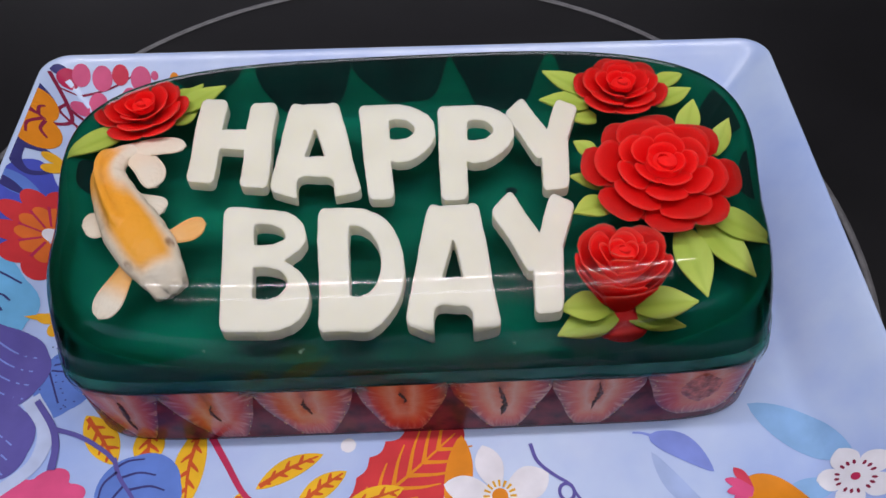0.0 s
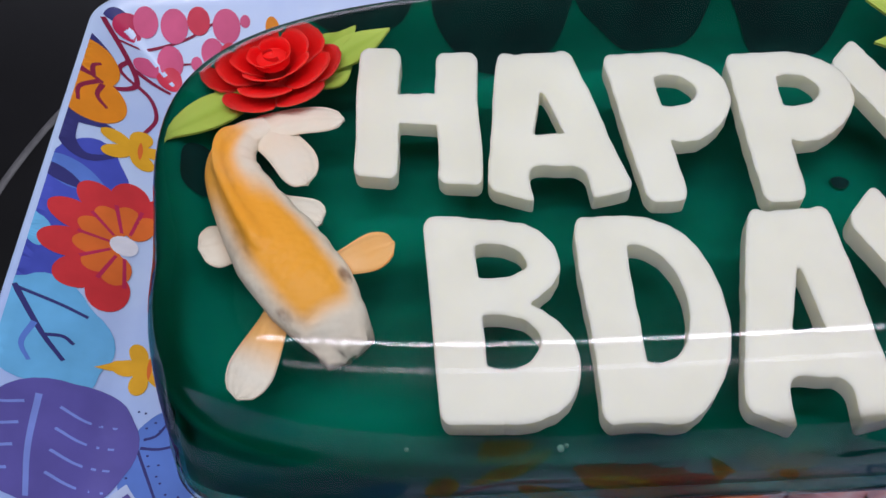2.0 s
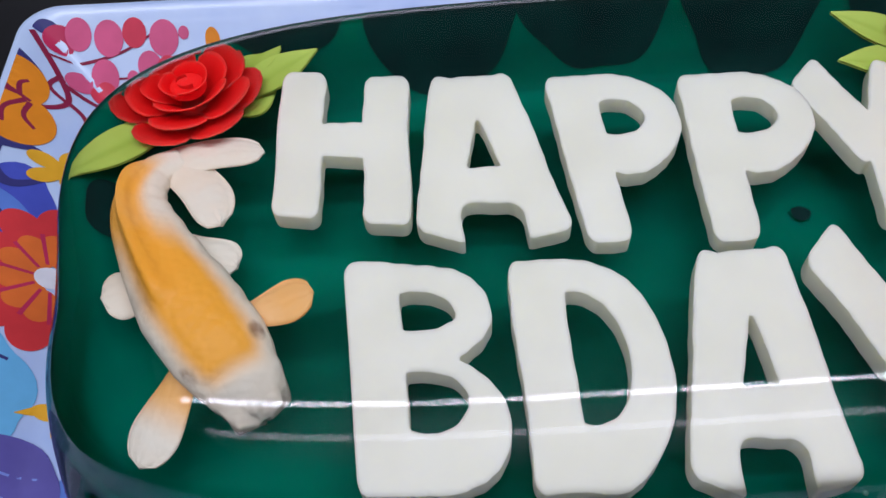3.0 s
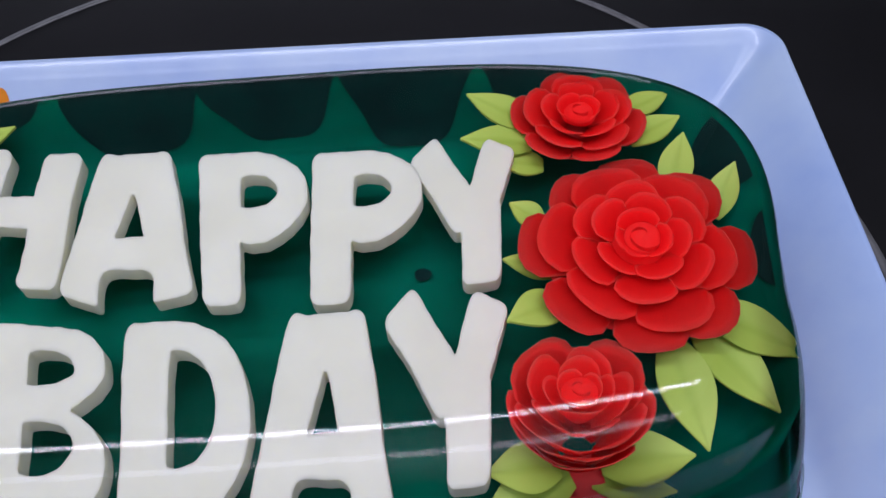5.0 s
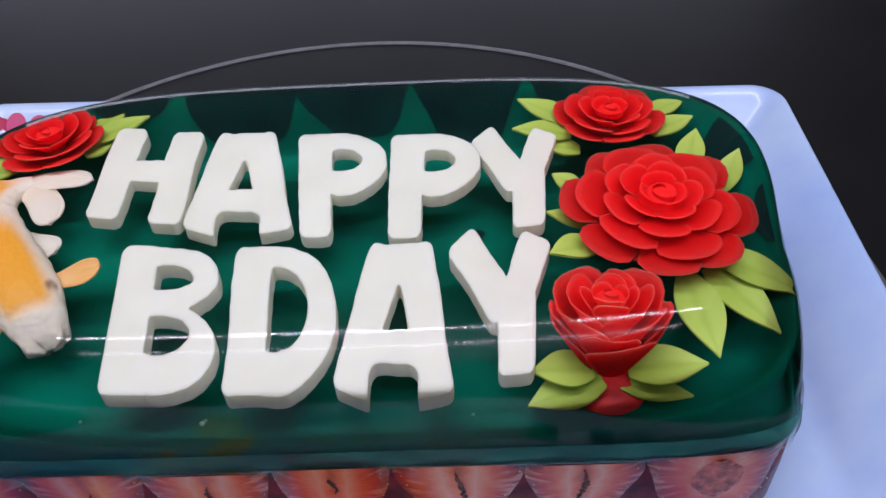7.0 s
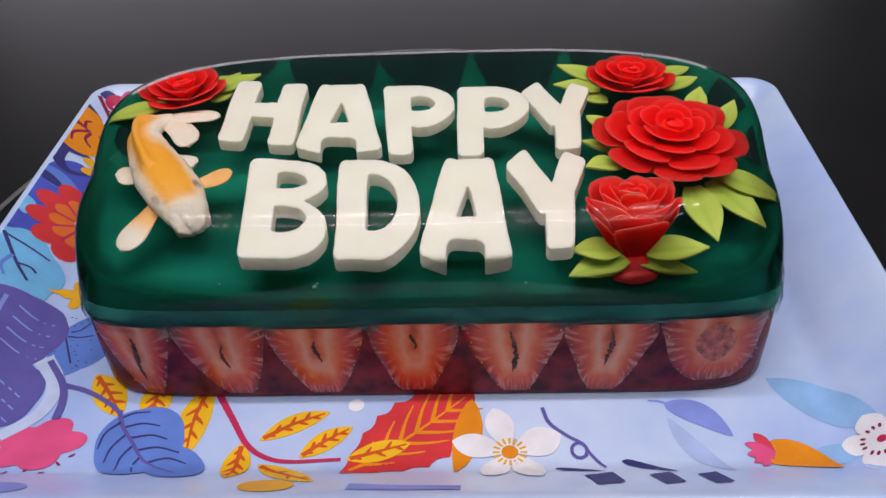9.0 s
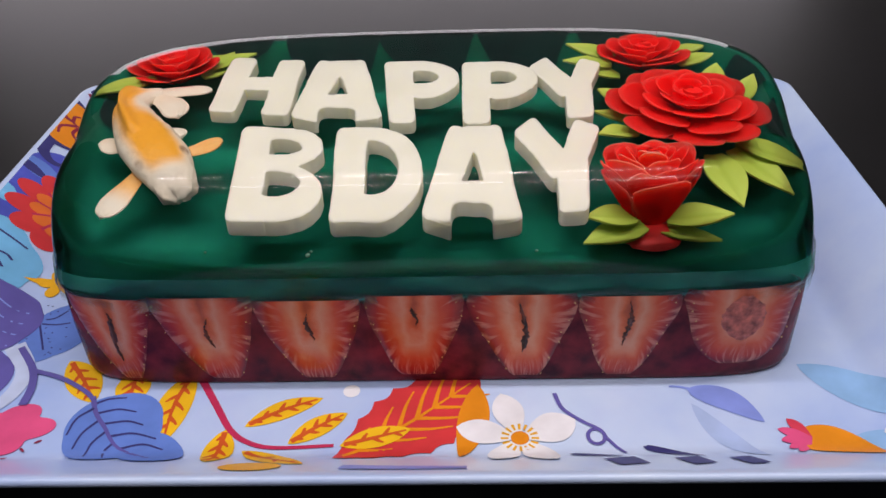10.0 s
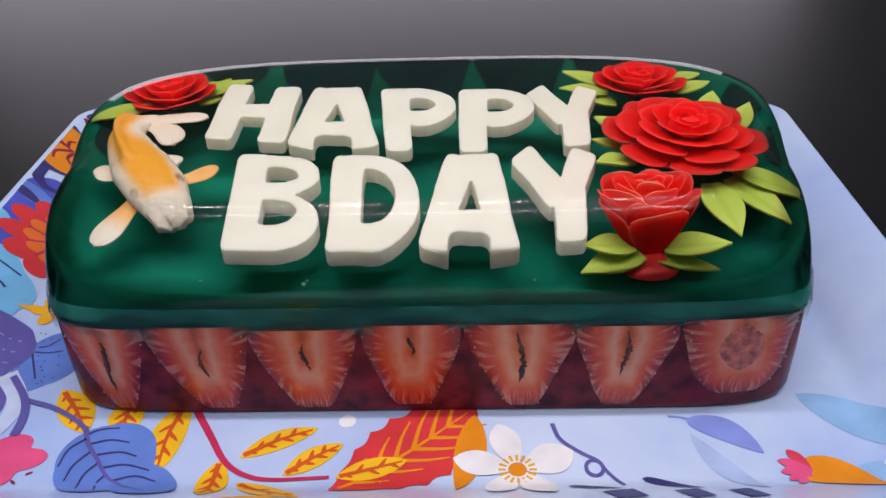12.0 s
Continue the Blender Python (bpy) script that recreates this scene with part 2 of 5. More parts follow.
GLAZE, CLEAR, GREEN, FLESH, FILM = tray_glaze(), clear_jelly(), green_jelly(), strawberry_flesh(), teal_film()
COOKTOP = varied("black_glass", (0.0035, 0.0035, 0.004), (0.006, 0.006, 0.007), 30, 0.36, 0.04, 4, 900)
RING = varied("ring_enamel", (0.10, 0.10, 0.105), (0.15, 0.15, 0.155), 200, 0.45)
# for the unseen side walls, darkened to keep grey reflections off the jelly
DARK_WALL = varied("dark_unseen_wall", (0.05, 0.05, 0.052), (0.075, 0.074, 0.072), 3, 0.7)
WALL = varied("painted_wall", (0.42, 0.42, 0.43), (0.48, 0.48, 0.48), 3, 0.8)
CEILING = varied("ceiling_paint", (0.78, 0.78, 0.78), (0.83, 0.83, 0.82), 3, 0.8)
MILK = varied("milk_jelly", (0.78, 0.755, 0.645), (0.84, 0.815, 0.715), 70, 0.55, 0.20, 4, 420, sss=0.55, spec=0.2)
RED_BASE = varied("red_jelly", (0.045, 0.010, 0.020), (0.22, 0.026, 0.038), 130, 0.25, 0.3, 6, 120, coat=0.0, spec=0.10)
# edge blend: paler rims put thin jelly's translucency into the petal colour
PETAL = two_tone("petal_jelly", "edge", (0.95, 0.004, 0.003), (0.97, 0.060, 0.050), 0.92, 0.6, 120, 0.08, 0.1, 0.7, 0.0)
LEAF = two_tone("leaf_jelly", "edge", (0.28, 0.41, 0.035), (0.52, 0.66, 0.12), 0.55, 0.5, 110, 0.45, 0.15)
STALK = varied("red_injection", (0.50, 0.006, 0.005), (0.72, 0.010, 0.006), 120, 0.6)
KOI = two_tone("koi_jelly", "tint", (0.80, 0.73, 0.62), (0.86, 0.38, 0.03), 0.5, 0.5, 130, 0.30, 0.0, 0.0)


def scaled_skin(m):
    """Adds overlapping scale relief and brown freckles to the koi's colour."""
    n, l = m.node_tree.nodes, m.node_tree.links
    p = n["Principled BSDF"]
    co, vo, bp = n.new("ShaderNodeTexCoord"), n.new("ShaderNodeTexVoronoi"), n.new("ShaderNodeBump")
    vo.inputs["Scale"].default_value = 620
    l.new(co.outputs["Object"], vo.inputs["Vector"])
    bp.inputs["Strength"].default_value, bp.inputs["Distance"].default_value = 0.32, 0.0005
    bp.invert = True
    l.new(vo.outputs["Distance"], bp.inputs["Height"])
    l.new(bp.outputs["Normal"], p.inputs["Normal"])
    no, rg, mx, at = n.new("ShaderNodeTexNoise"), n.new("ShaderNodeMapRange"), n.new("ShaderNodeMix"), n.new("ShaderNodeAttribute")
    at.attribute_name = "spot"
    no.inputs["Scale"].default_value, no.inputs["Detail"].default_value = 300, 4
    l.new(co.outputs["Object"], no.inputs["Vector"])
    mul = n.new("ShaderNodeMath")
    mul.operation = "MULTIPLY"
    l.new(no.outputs["Fac"], mul.inputs[0])
    l.new(at.outputs["Fac"], mul.inputs[1])
    rg.inputs["From Min"].default_value, rg.inputs["From Max"].default_value, rg.inputs["To Max"].default_value = 0.18, 0.6, 0.75
    l.new(mul.outputs[0], rg.inputs["Value"])
    mx.data_type = "RGBA"
    mx.inputs[7].default_value = (0.16, 0.055, 0.015, 1)
    old = p.inputs["Base Color"].links[0].from_socket
    l.new(rg.outputs["Result"], mx.inputs[0])
    l.new(old, mx.inputs[6])
    l.new(mx.outputs[2], p.inputs["Base Color"])


scaled_skin(KOI)
# near-black green: paints the dimness of what lies behind the jelly
DEEP = varied("dim_green_patch", (0.001, 0.014, 0.014), (0.002, 0.030, 0.026), 90, 0.7, spec=0.1)
SEED = varied("strawberry_seed", (0.50, 0.24, 0.06), (0.62, 0.38, 0.14), 300, 0.35)
PITH = varied("strawberry_core", (0.008, 0.005, 0.004), (0.14, 0.035, 0.02), 330, 0.5, 0.5, 5, 900)
GRAIN = varied("strawberry_grain", (0.16, 0.035, 0.025), (0.66, 0.17, 0.12), 420, 0.5, 0.8, 6, 900)
SKIN = varied("strawberry_skin", (0.22, 0.010, 0.010), (0.36, 0.02, 0.015), 120, 0.3)


# ---- mesh helpers ----
def mesh_object(name, verts, faces, mat, parent=None, label="", smooth=True, attrs=None):
    me = bpy.data.meshes.new(name)
    me.from_pydata([tuple(v) for v in verts], [], faces)
    me.materials.append(mat)
    for key, vals in (attrs or {}).items():
        a = me.attributes.new(key, "FLOAT", "POINT")
        a.data.foreach_set("value", [float(v) for v in vals])
    if smooth:
        me.polygons.foreach_set("use_smooth", [True] * len(me.polygons))
    me.update()
    ob = new(name, me)
    if parent:
        ob.parent = parent
    if label:
        ob["label"] = label
    return ob


def part(name, bm, mat, parent=None, label="", smooth=False):
    me = bpy.data.meshes.new(name)
    bm.to_mesh(me)
    bm.free()
    me.materials.append(mat)
    if smooth:
        me.polygons.foreach_set("use_smooth", [True] * len(me.polygons))
    ob = new(name, me)
    if parent:
        ob.parent = parent
    if label:
        ob["label"] = label
    return ob


def empty(name, label, category, group=""):
    return tagged(new(name), label, category, group)


def rings_mesh(rings, close_top=True, close_bottom=False):
    """Faces between equal rings of points, lowest ring first."""
    k = len(rings[0])
    verts = [p for r in rings for p in r]
    faces = [(i * k + j, i * k + (j + 1) % k, (i + 1) * k + (j + 1) % k, (i + 1) * k + j) for i in range(len(rings) - 1) for j in range(k)]
    if close_top:
        faces.append(tuple((len(rings) - 1) * k + j for j in range(k)))
    if close_bottom:
        faces.append(tuple(reversed(range(k))))
    return verts, faces


def smoothstep(a, b, x):
    t = min(max((x - a) / (b - a), 0.0), 1.0)
    return t * t * (3 - 2 * t)


def spline(points, steps=8):
    """A smooth curve through a few control points (Catmull-Rom)."""
    p = [np.array(q, float) for q in points]
    p = [2 * p[0] - p[1]] + p + [2 * p[-1] - p[-2]]
    out = []
    for i in range(1, len(p) - 2):
        for s in range(steps):
            t = s / steps
            out.append(0.5 * (2 * p[i] + (p[i + 1] - p[i - 1]) * t + (2 * p[i - 1] - 5 * p[i] + 4 * p[i + 1] - p[i + 2]) * t * t
                              + (3 * p[i] - p[i - 1] - 3 * p[i + 1] + p[i + 2]) * t ** 3))
    return out + [p[-2]]


# ---- cooktop and room ----
TABLE_Z = -0.004


def slab(name, x0, x1, y0, y1, z0, z1, mat, kind="structure", label=""):
    bm = bmesh.new()
    bmesh.ops.create_cube(bm, size=1)
    for v in bm.verts:
        v.co = ((x0 + x1) / 2 + v.co.x * (x1 - x0), (y0 + y1) / 2 + v.co.y * (y1 - y0), (z0 + z1) / 2 + v.co.z * (z1 - z0))
    return tagged(part(name, bm, mat), label, name.split("_")[0], kind=kind)


cooktop = slab("cooktop", -1.2, 1.2, -0.75, 1.6, TABLE_Z - 0.03, TABLE_Z, COOKTOP, label="glossy black glass cooktop with a thin grey cooking ring")
# unseen shell: pale ceiling returns the fill light, dark side walls dull the reflections
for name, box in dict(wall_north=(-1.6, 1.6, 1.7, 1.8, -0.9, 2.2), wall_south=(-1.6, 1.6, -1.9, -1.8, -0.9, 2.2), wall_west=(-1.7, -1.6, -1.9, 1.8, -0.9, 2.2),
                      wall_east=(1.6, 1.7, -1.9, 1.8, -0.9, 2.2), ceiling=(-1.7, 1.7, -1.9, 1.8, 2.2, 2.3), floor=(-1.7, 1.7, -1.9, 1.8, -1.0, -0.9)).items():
    slab(name, *box, {"ceiling": CEILING, "wall_west": DARK_WALL, "wall_east": DARK_WALL}.get(name, WALL), label="unseen plain painted kitchen " + name.split("_")[0])


def cooking_ring(cx, cy, r, w):
    n = 160
    loops = [[(cx + q * math.cos(2 * math.pi * i / n), cy + q * math.sin(2 * math.pi * i / n), TABLE_Z + z) for i in range(n)]
             for q, z in ((r + w, 0.0), (r + w, 0.0003), (r - w, 0.0003), (r - w, 0.0))]
    v, f = rings_mesh(loops, False)
    return mesh_object("ring_marking", v, f, RING, cooktop, "thin grey printed ring")


cooking_ring(-0.024, 0.016, 0.175, 0.0013)

# ---- tray ----
TX0, TX1, TY0, TY1 = -0.166, 0.134, -0.104, 0.1122
FLARE, RISE, CORNER = 0.0224, 0.0192, 0.010


def skewed(x, y):
    """The far rim runs slightly askew to the front one."""
    return y + (-0.0007 - 0.031 * (x + 0.016)) * smoothstep(0.05, 0.10, y)


def tray_depth(x, y):
    """Distance outwards from the floor's edge: 0 at the crease, FLARE at the rim."""
    qx = abs(x - (TX0 + TX1) / 2) - (TX1 - TX0) / 2 + CORNER
    qy = abs(y - (TY0 + TY1) / 2) - (TY1 - TY0) / 2 + CORNER
    return math.hypot(max(qx, 0), max(qy, 0)) + min(max(qx, qy), 0) - CORNER + FLARE


def rise(d):
    b = 0.003
    if d < -b:
        return 0.0
    if d < b:
        return RISE / FLARE * (d + b) ** 2 / (4 * b)
    return RISE / FLARE * d


def tray_z(x, y):
    return rise(min(tray_depth(x, y), FLARE))


def tray_ring(d, z, k=12):
    inset = FLARE - d
    r = max(CORNER - inset, 0.003)
    x0, x1, y0, y1 = TX0 + inset + r, TX1 - inset - r, TY0 + inset + r, TY1 - inset - r
    pts = []
    for cx, cy, a0 in ((x1, y1, 0), (x0, y1, 90), (x0, y0, 180), (x1, y0, 270)):
        for i in range(k + 1):
            a = radians(a0 + 90 * i / k)
            pts.append((cx + r * math.cos(a), cy + r * math.sin(a), z))
    return pts


def build_tray():
    tray = empty("serving_tray", "pale blue glazed melamine tray printed with bright flowers and leaves", "tray")
    rings = [tray_ring(-0.004, TABLE_Z), tray_ring(0.002, TABLE_Z), tray_ring(0.003, -0.0018)]
    rings += [tray_ring(d, rise(d) - 0.0022) for d in (0.006, 0.014, FLARE)]
    rings += [tray_ring(FLARE + 0.0012, RISE - 0.0022), tray_ring(FLARE + 0.0018, RISE - 0.001), tray_ring(FLARE + 0.0012, RISE + 0.0003)]
    rings += [tray_ring(d, rise(d)) for d in (FLARE, 0.018, 0.012, 0.006, 0.003, 0.0018, 0.0006, -0.0006, -0.0018, -0.003, -0.02)]
    v, f = rings_mesh([[(x, skewed(x, y), z) for x, y, z in r] for r in rings], True, True)
    mesh_object("body", v, f, GLAZE, tray)
    return tray


tray = build_tray()
PRINTS = [0]


def drape(name, outline, ink, level=1, parent=None, step=0.0024):
    """Lays a closed outline on the tray's surface as a thin printed shape."""
    bm = bmesh.new()
    keep = [p for i, p in enumerate(outline) if i == 0 or (abs(p[0] - outline[i - 1][0]) + abs(p[1] - outline[i - 1][1])) > 1e-6]
    vs = [bm.verts.new((p[0], p[1], 0)) for p in keep]
    f = bm.faces.new(vs)
    f.normal_update()
    if f.normal.z < 0:
        f.normal_flip()
    bmesh.ops.triangulate(bm, faces=bm.faces[:])
    for ax in (0, 1):
        lo, hi = min(p[ax] for p in keep), max(p[ax] for p in keep)
        k = math.floor(lo / step) + 1
        while k * step < hi:
            co, no = [0, 0, 0], [0, 0, 0]
            co[ax], no[ax] = k * step, 1
            bmesh.ops.bisect_plane(bm, geom=bm.verts[:] + bm.edges[:] + bm.faces[:], plane_co=co, plane_no=no)
            k += 1
    bmesh.ops.remove_doubles(bm, verts=bm.verts[:], dist=2e-6)
    bmesh.ops.dissolve_degenerate(bm, dist=1e-6, edges=bm.edges[:])
    for f in bm.faces:
        f.normal_update()
        if f.normal.z < 0:
            f.normal_flip()
    PRINTS[0] += 1
    lift = 0.00003 + level * 0.00006 + (PRINTS[0] % 7) * 0.000008
    flat = True
    for v in bm.verts:
        v.co.x = min(max(v.co.x, TX0 + 0.0006), TX1 - 0.0006)
        v.co.y = min(max(v.co.y, TY0 + 0.0006), TY1 - 0.0006)
        d = tray_depth(v.co.x, v.co.y)
        v.co.z = tray_z(v.co.x, v.co.y) + lift + 0.00014 * smoothstep(-0.006, -0.002, d)
        flat = flat and tray_z(v.co.x, v.co.y) < 0.0002
        v.co.y = skewed(v.co.x, v.co.y)
    return part(name, bm, INK[ink], parent or tray, smooth=not flat)


def leaf_outline(base, tip, width, fat=0.5, bend=0.0, n=14, lobes=0, lobe_depth=0.0):
    """A leaf: pointed at both ends, widest at the share fat of its length, bent sideways."""
    b, t = np.array(base, float), np.array(tip, float)
    ax = t - b
    side = np.array((-ax[1], ax[0])) / (np.linalg.norm(ax) + 1e-9)
    left, right = [], []
    for i in range(n + 1):
        s = i / n
        w = width / 2 * math.sin(math.pi * s ** (math.log(0.5) / math.log(fat))) ** 0.75
        if lobes:
            w *= 1 - lobe_depth * abs(math.sin(math.pi * lobes * s))
        c = b + ax * s + side * bend * math.sin(math.pi * s)
        left.append(tuple(c + side * w))
        if 0 < i < n:
            right.append(tuple(c - side * w))
    return left + right[::-1]


def blob_outline(c, rx, ry, turn=0.0, lobes=0, depth=0.0, n=40, phase=0.0):
    ca, sa = math.cos(radians(turn)), math.sin(radians(turn))
    out = []
    for i in range(n):
        a = 2 * math.pi * i / n
        k = 1 + depth * (abs(math.cos(lobes * a / 2 + phase)) - 0.6) if lobes else 1
        x, y = rx * k * math.cos(a), ry * k * math.sin(a)
        out.append((c[0] + ca * x - sa * y, c[1] + sa * x + ca * y))
    return out


def stroke_outline(points, w0, w1=None, steps=6):
    """A brush line through a few points, its width going from w0 to w1."""
    w1 = w0 if w1 is None else w1
    c = spline(points, steps)
    left, right = [], []
    for i, p in enumerate(c):
        d = c[min(i + 1, len(c) - 1)] - c[max(i - 1, 0)]
        s = np.array((-d[1], d[0])) / (np.linalg.norm(d) + 1e-9)
        w = (w0 + (w1 - w0) * i / (len(c) - 1)) / 2
        left.append(tuple(p + s * w))
        right.append(tuple(p - s * w))
    return left + right[::-1]


def veined_leaf(name, base, tip, width, ink, vein_ink, veins=5, fat=0.5, bend=0.0, level=1, vein_w=0.0009, zigzag=False, slant=0.9, lobes=0, lobe_depth=0.0):
    """A printed leaf with a mid rib and side veins as its own pieces."""
    lf = drape(name, leaf_outline(base, tip, width, fat, bend, 14 if not lobes else 42, lobes, lobe_depth), ink, level)
    b, t = np.array(base, float), np.array(tip, float)
    ax = t - b
    side = np.array((-ax[1], ax[0])) / np.linalg.norm(ax)
    mid = lambda s: b + ax * s + side * bend * math.sin(math.pi * s)
    drape("rib", stroke_outline([mid(0.06), mid(0.5), mid(0.93)], vein_w * 1.5, vein_w * 0.5), vein_ink, level + 1.6, lf)
    for i in range(veins):
        s = 0.16 + 0.62 * i / max(veins - 1, 1)
        w = width / 2 * math.sin(math.pi * s) ** 0.75
        for sg in ((1, -1) if not zigzag else ((1,) if i % 2 else (-1,))):
            q = mid(s) + ax / np.linalg.norm(ax) * w * slant + side * sg * w * 0.66
            drape("vein", stroke_outline([mid(s), (mid(s) * 0.45 + q * 0.55) + side * sg * w * 0.05, q], vein_w * 1.4, vein_w * 0.45, 3), vein_ink, level + 1, lf)
    return lf


# left flare: blue ground shapes, cyan leaf, indigo leaf
drape("blue_shape", blob_outline((-0.1595, 0.036), 0.0105, 0.025, -8, 3, 0.12), "royal", 0)
drape("blue_leaf", leaf_outline((-0.1672, 0.0505), (-0.1535, 0.0455), 0.009, 0.45, -0.001), "cobalt", 1)
drape("navy_leaf", leaf_outline((-0.1676, 0.0475), (-0.1575, 0.0435), 0.0045, 0.4), "navy", 2)
drape("navy_leaf", leaf_outline((-0.1690, 0.066), (-0.1550, 0.0668), 0.0045, 0.25, 0.0), "navy", 2)
drape("navy_leaf", stroke_outline([(-0.1655, 0.0655), (-0.1640, 0.0580), (-0.1590, 0.0545), (-0.1515, 0.0600)], 0.0058, 0.0006), "navy", 2)
drape("navy_leaf", leaf_outline((-0.1700, 0.098), (-0.1590, 0.0905), 0.003, 0.4), "navy", 1)
drape("cyan_leaf_small", blob_outline((-0.1645, 0.027), 0.0028, 0.005, 20, 3, 0.2), "cyan", 2)
cyan = drape("cyan_leaf", blob_outline((-0.1575, -0.0005), 0.0115, 0.0155, 25, 5, 0.16, phase=0.6), "cyan", 2)
drape("vein", stroke_outline([(-0.1652, 0.0095), (-0.1585, -0.0010), (-0.1535, -0.0070)], 0.0013, 0.0009), "navy", 3, cyan)
drape("vein", stroke_outline([(-0.1645, 0.0088), (-0.1565, 0.0075), (-0.1510, 0.0060)], 0.0009, 0.0008), "navy", 3, cyan)
drape("vein", stroke_outline([(-0.1580, -0.0016), (-0.1546, -0.0008), (-0.1524, -0.0022)], 0.0009, 0.0008), "navy", 3, cyan)
drape("vein", stroke_outline([(-0.1600, 0.0010), (-0.1612, -0.0050), (-0.1592, -0.0090)], 0.0012, 0.0008), "cobalt", 3, cyan)
indigo = drape("indigo_leaf", blob_outline((-0.1505, -0.0265), 0.0155, 0.0148, 0, 6, 0.05), "indigo", 3)
drape("rib", stroke_outline([(-0.1560, -0.0165), (-0.1556, -0.0290), (-0.1540, -0.0400)], 0.0012, 0.0009), "lavender", 4, indigo)
for k in range(4):
    y = -0.0185 - 0.0052 * k
    drape("vein", stroke_outline([(-0.1520, y), (-0.1470, y - 0.0022), (-0.1405, y - 0.0030)], 0.0007, 0.0005), "lavender", 4, indigo)
    drape("vein", stroke_outline([(-0.1580, y - 0.0005), (-0.1620, y - 0.0018), (-0.1650, y - 0.0012)], 0.0007, 0.0005), "lavender", 4, indigo)
indigo2 = drape("indigo_leaf", blob_outline((-0.1460, -0.0520), 0.0125, 0.0140, 20, 5, 0.06), "indigo", 3)
for k in range(3):
    y = -0.0470 - 0.0050 * k
    drape("vein", stroke_outline([(-0.1520, y), (-0.1450, y - 0.0030), (-0.1400, y - 0.0065)], 0.0007, 0.0005), "lavender", 4, indigo2)
dotted = drape("blue_leaf", blob_outline((-0.1275, -0.0295), 0.0105, 0.0155, -22, 4, 0.10), "cobalt", 1)
drape("vein", stroke_outline([(-0.1350, -0.0270), (-0.1320, -0.0330), (-0.1290, -0.0390)], 0.0007, 0.0006), "navy", 2, dotted)
drape("vein", stroke_outline([(-0.1345, -0.0265), (-0.1300, -0.0270), (-0.1255, -0.0262)], 0.0007, 0.0006), "navy", 2, dotted)
drape("vein", stroke_outline([(-0.1340, -0.0245), (-0.1310, -0.0235), (-0.1285, -0.0200)], 0.0007, 0.0006), "navy", 2, dotted)
random.seed(5)
for k in range(34):
    drape("dot", blob_outline((-0.1365 + 0.013 * random.random(), -0.0160 - 0.026 * random.random()), 0.00035, 0.00025, n=8), "navy", 2, dotted)

# left flare: orange leaf flower, red flower, yellow star flowers
leafy = drape("orange_leaf", blob_outline((-0.1640, 0.0860), 0.0080, 0.0068, -62, 2, 0.05), "orange", 3)
drape("orange_leaf", blob_outline((-0.1620, 0.0745), 0.0085, 0.0078, -30, 2, 0.05), "orange", 3)
for pts in ([(-0.1720, 0.0860), (-0.1660, 0.0830), (-0.1600, 0.0805)], [(-0.1715, 0.0790), (-0.1670, 0.0815), (-0.1630, 0.0815)], [(-0.1610, 0.0805), (-0.1645, 0.0760), (-0.1640, 0.0715)],
            [(-0.1600, 0.0800), (-0.1605, 0.0755), (-0.1578, 0.0725)], [(-0.1625, 0.0815), (-0.1630, 0.0850), (-0.1615, 0.0868)]):
    drape("vein", stroke_outline(pts, 0.0013, 0.0008), "maroon", 4, leafy)
red_flower = drape("red_flower", blob_outline((-0.1475, 0.0300), 0.0030, 0.0030), "white", 5)
for k in range(8):
    a = radians(60 + 34 * k)
    if k > 6:
        continue
    ca, sa = math.cos(a), math.sin(a)
    drape("petal", blob_outline((-0.1475 + 0.0110 * ca, 0.0300 + 0.0150 * sa), 0.0060, 0.0044, math.degrees(a)), "red", 3, red_flower)
    drape("inner_petal", blob_outline((-0.1475 + 0.0058 * ca, 0.0300 + 0.0082 * sa), 0.0046, 0.0032, math.degrees(a)), "tangerine", 4, red_flower)
    drape("petal_line", stroke_outline([(-0.1475 + 0.0095 * math.cos(a + 0.3), 0.0300 + 0.0130 * math.sin(a + 0.3)), (-0.1475 + 0.003 * math.cos(a + 0.3), 0.0300 + 0.004 * math.sin(a + 0.3))], 0.0009, 0.0007), "crimson", 5, red_flower)
for c, turn in (((-0.1500, 0.0630), 10), ((-0.1370, -0.0060), -35)):
    st = drape("yellow_flower", blob_outline(c, 0.0068, 0.0052, turn, 5, 0.75, 60), "gold", 4)
    drape("stamen", leaf_outline((c[0] + 0.001, c[1] + 0.003), (c[0] + 0.0015, c[1] - 0.003), 0.0012), "tangerine", 5, st)
drape("yellow_petal", leaf_outline((-0.1480, -0.0065), (-0.1390, -0.0035), 0.0028, 0.6), "gold", 4)

# back corner: berries on twigs
for x, y, r, ink in ((-0.1575, 0.1045, 0.0042, "crimson"), (-0.1520, 0.1062, 0.0040, "rose"), (-0.1430, 0.1050, 0.0044, "rose"), (-0.1352, 0.1060, 0.0036, "coral"), (-0.1265, 0.1045, 0.0044, "rose"),
                     (-0.1205, 0.1055, 0.0016, "rose"), (-0.1515, 0.0935, 0.0036, "rose"), (-0.1452, 0.0965, 0.0042, "rose"), (-0.1455, 0.0920, 0.0036, "coral"), (-0.1368, 0.0960, 0.0018, "rose"),
                     (-0.1315, 0.0985, 0.0036, "rose"), (-0.1260, 0.0975, 0.0034, "coral"), (-0.1395, 0.0880, 0.0022, "rose")):
    drape("berry", blob_outline((x, y), r, r * 0.95, n=24), ink, 3)
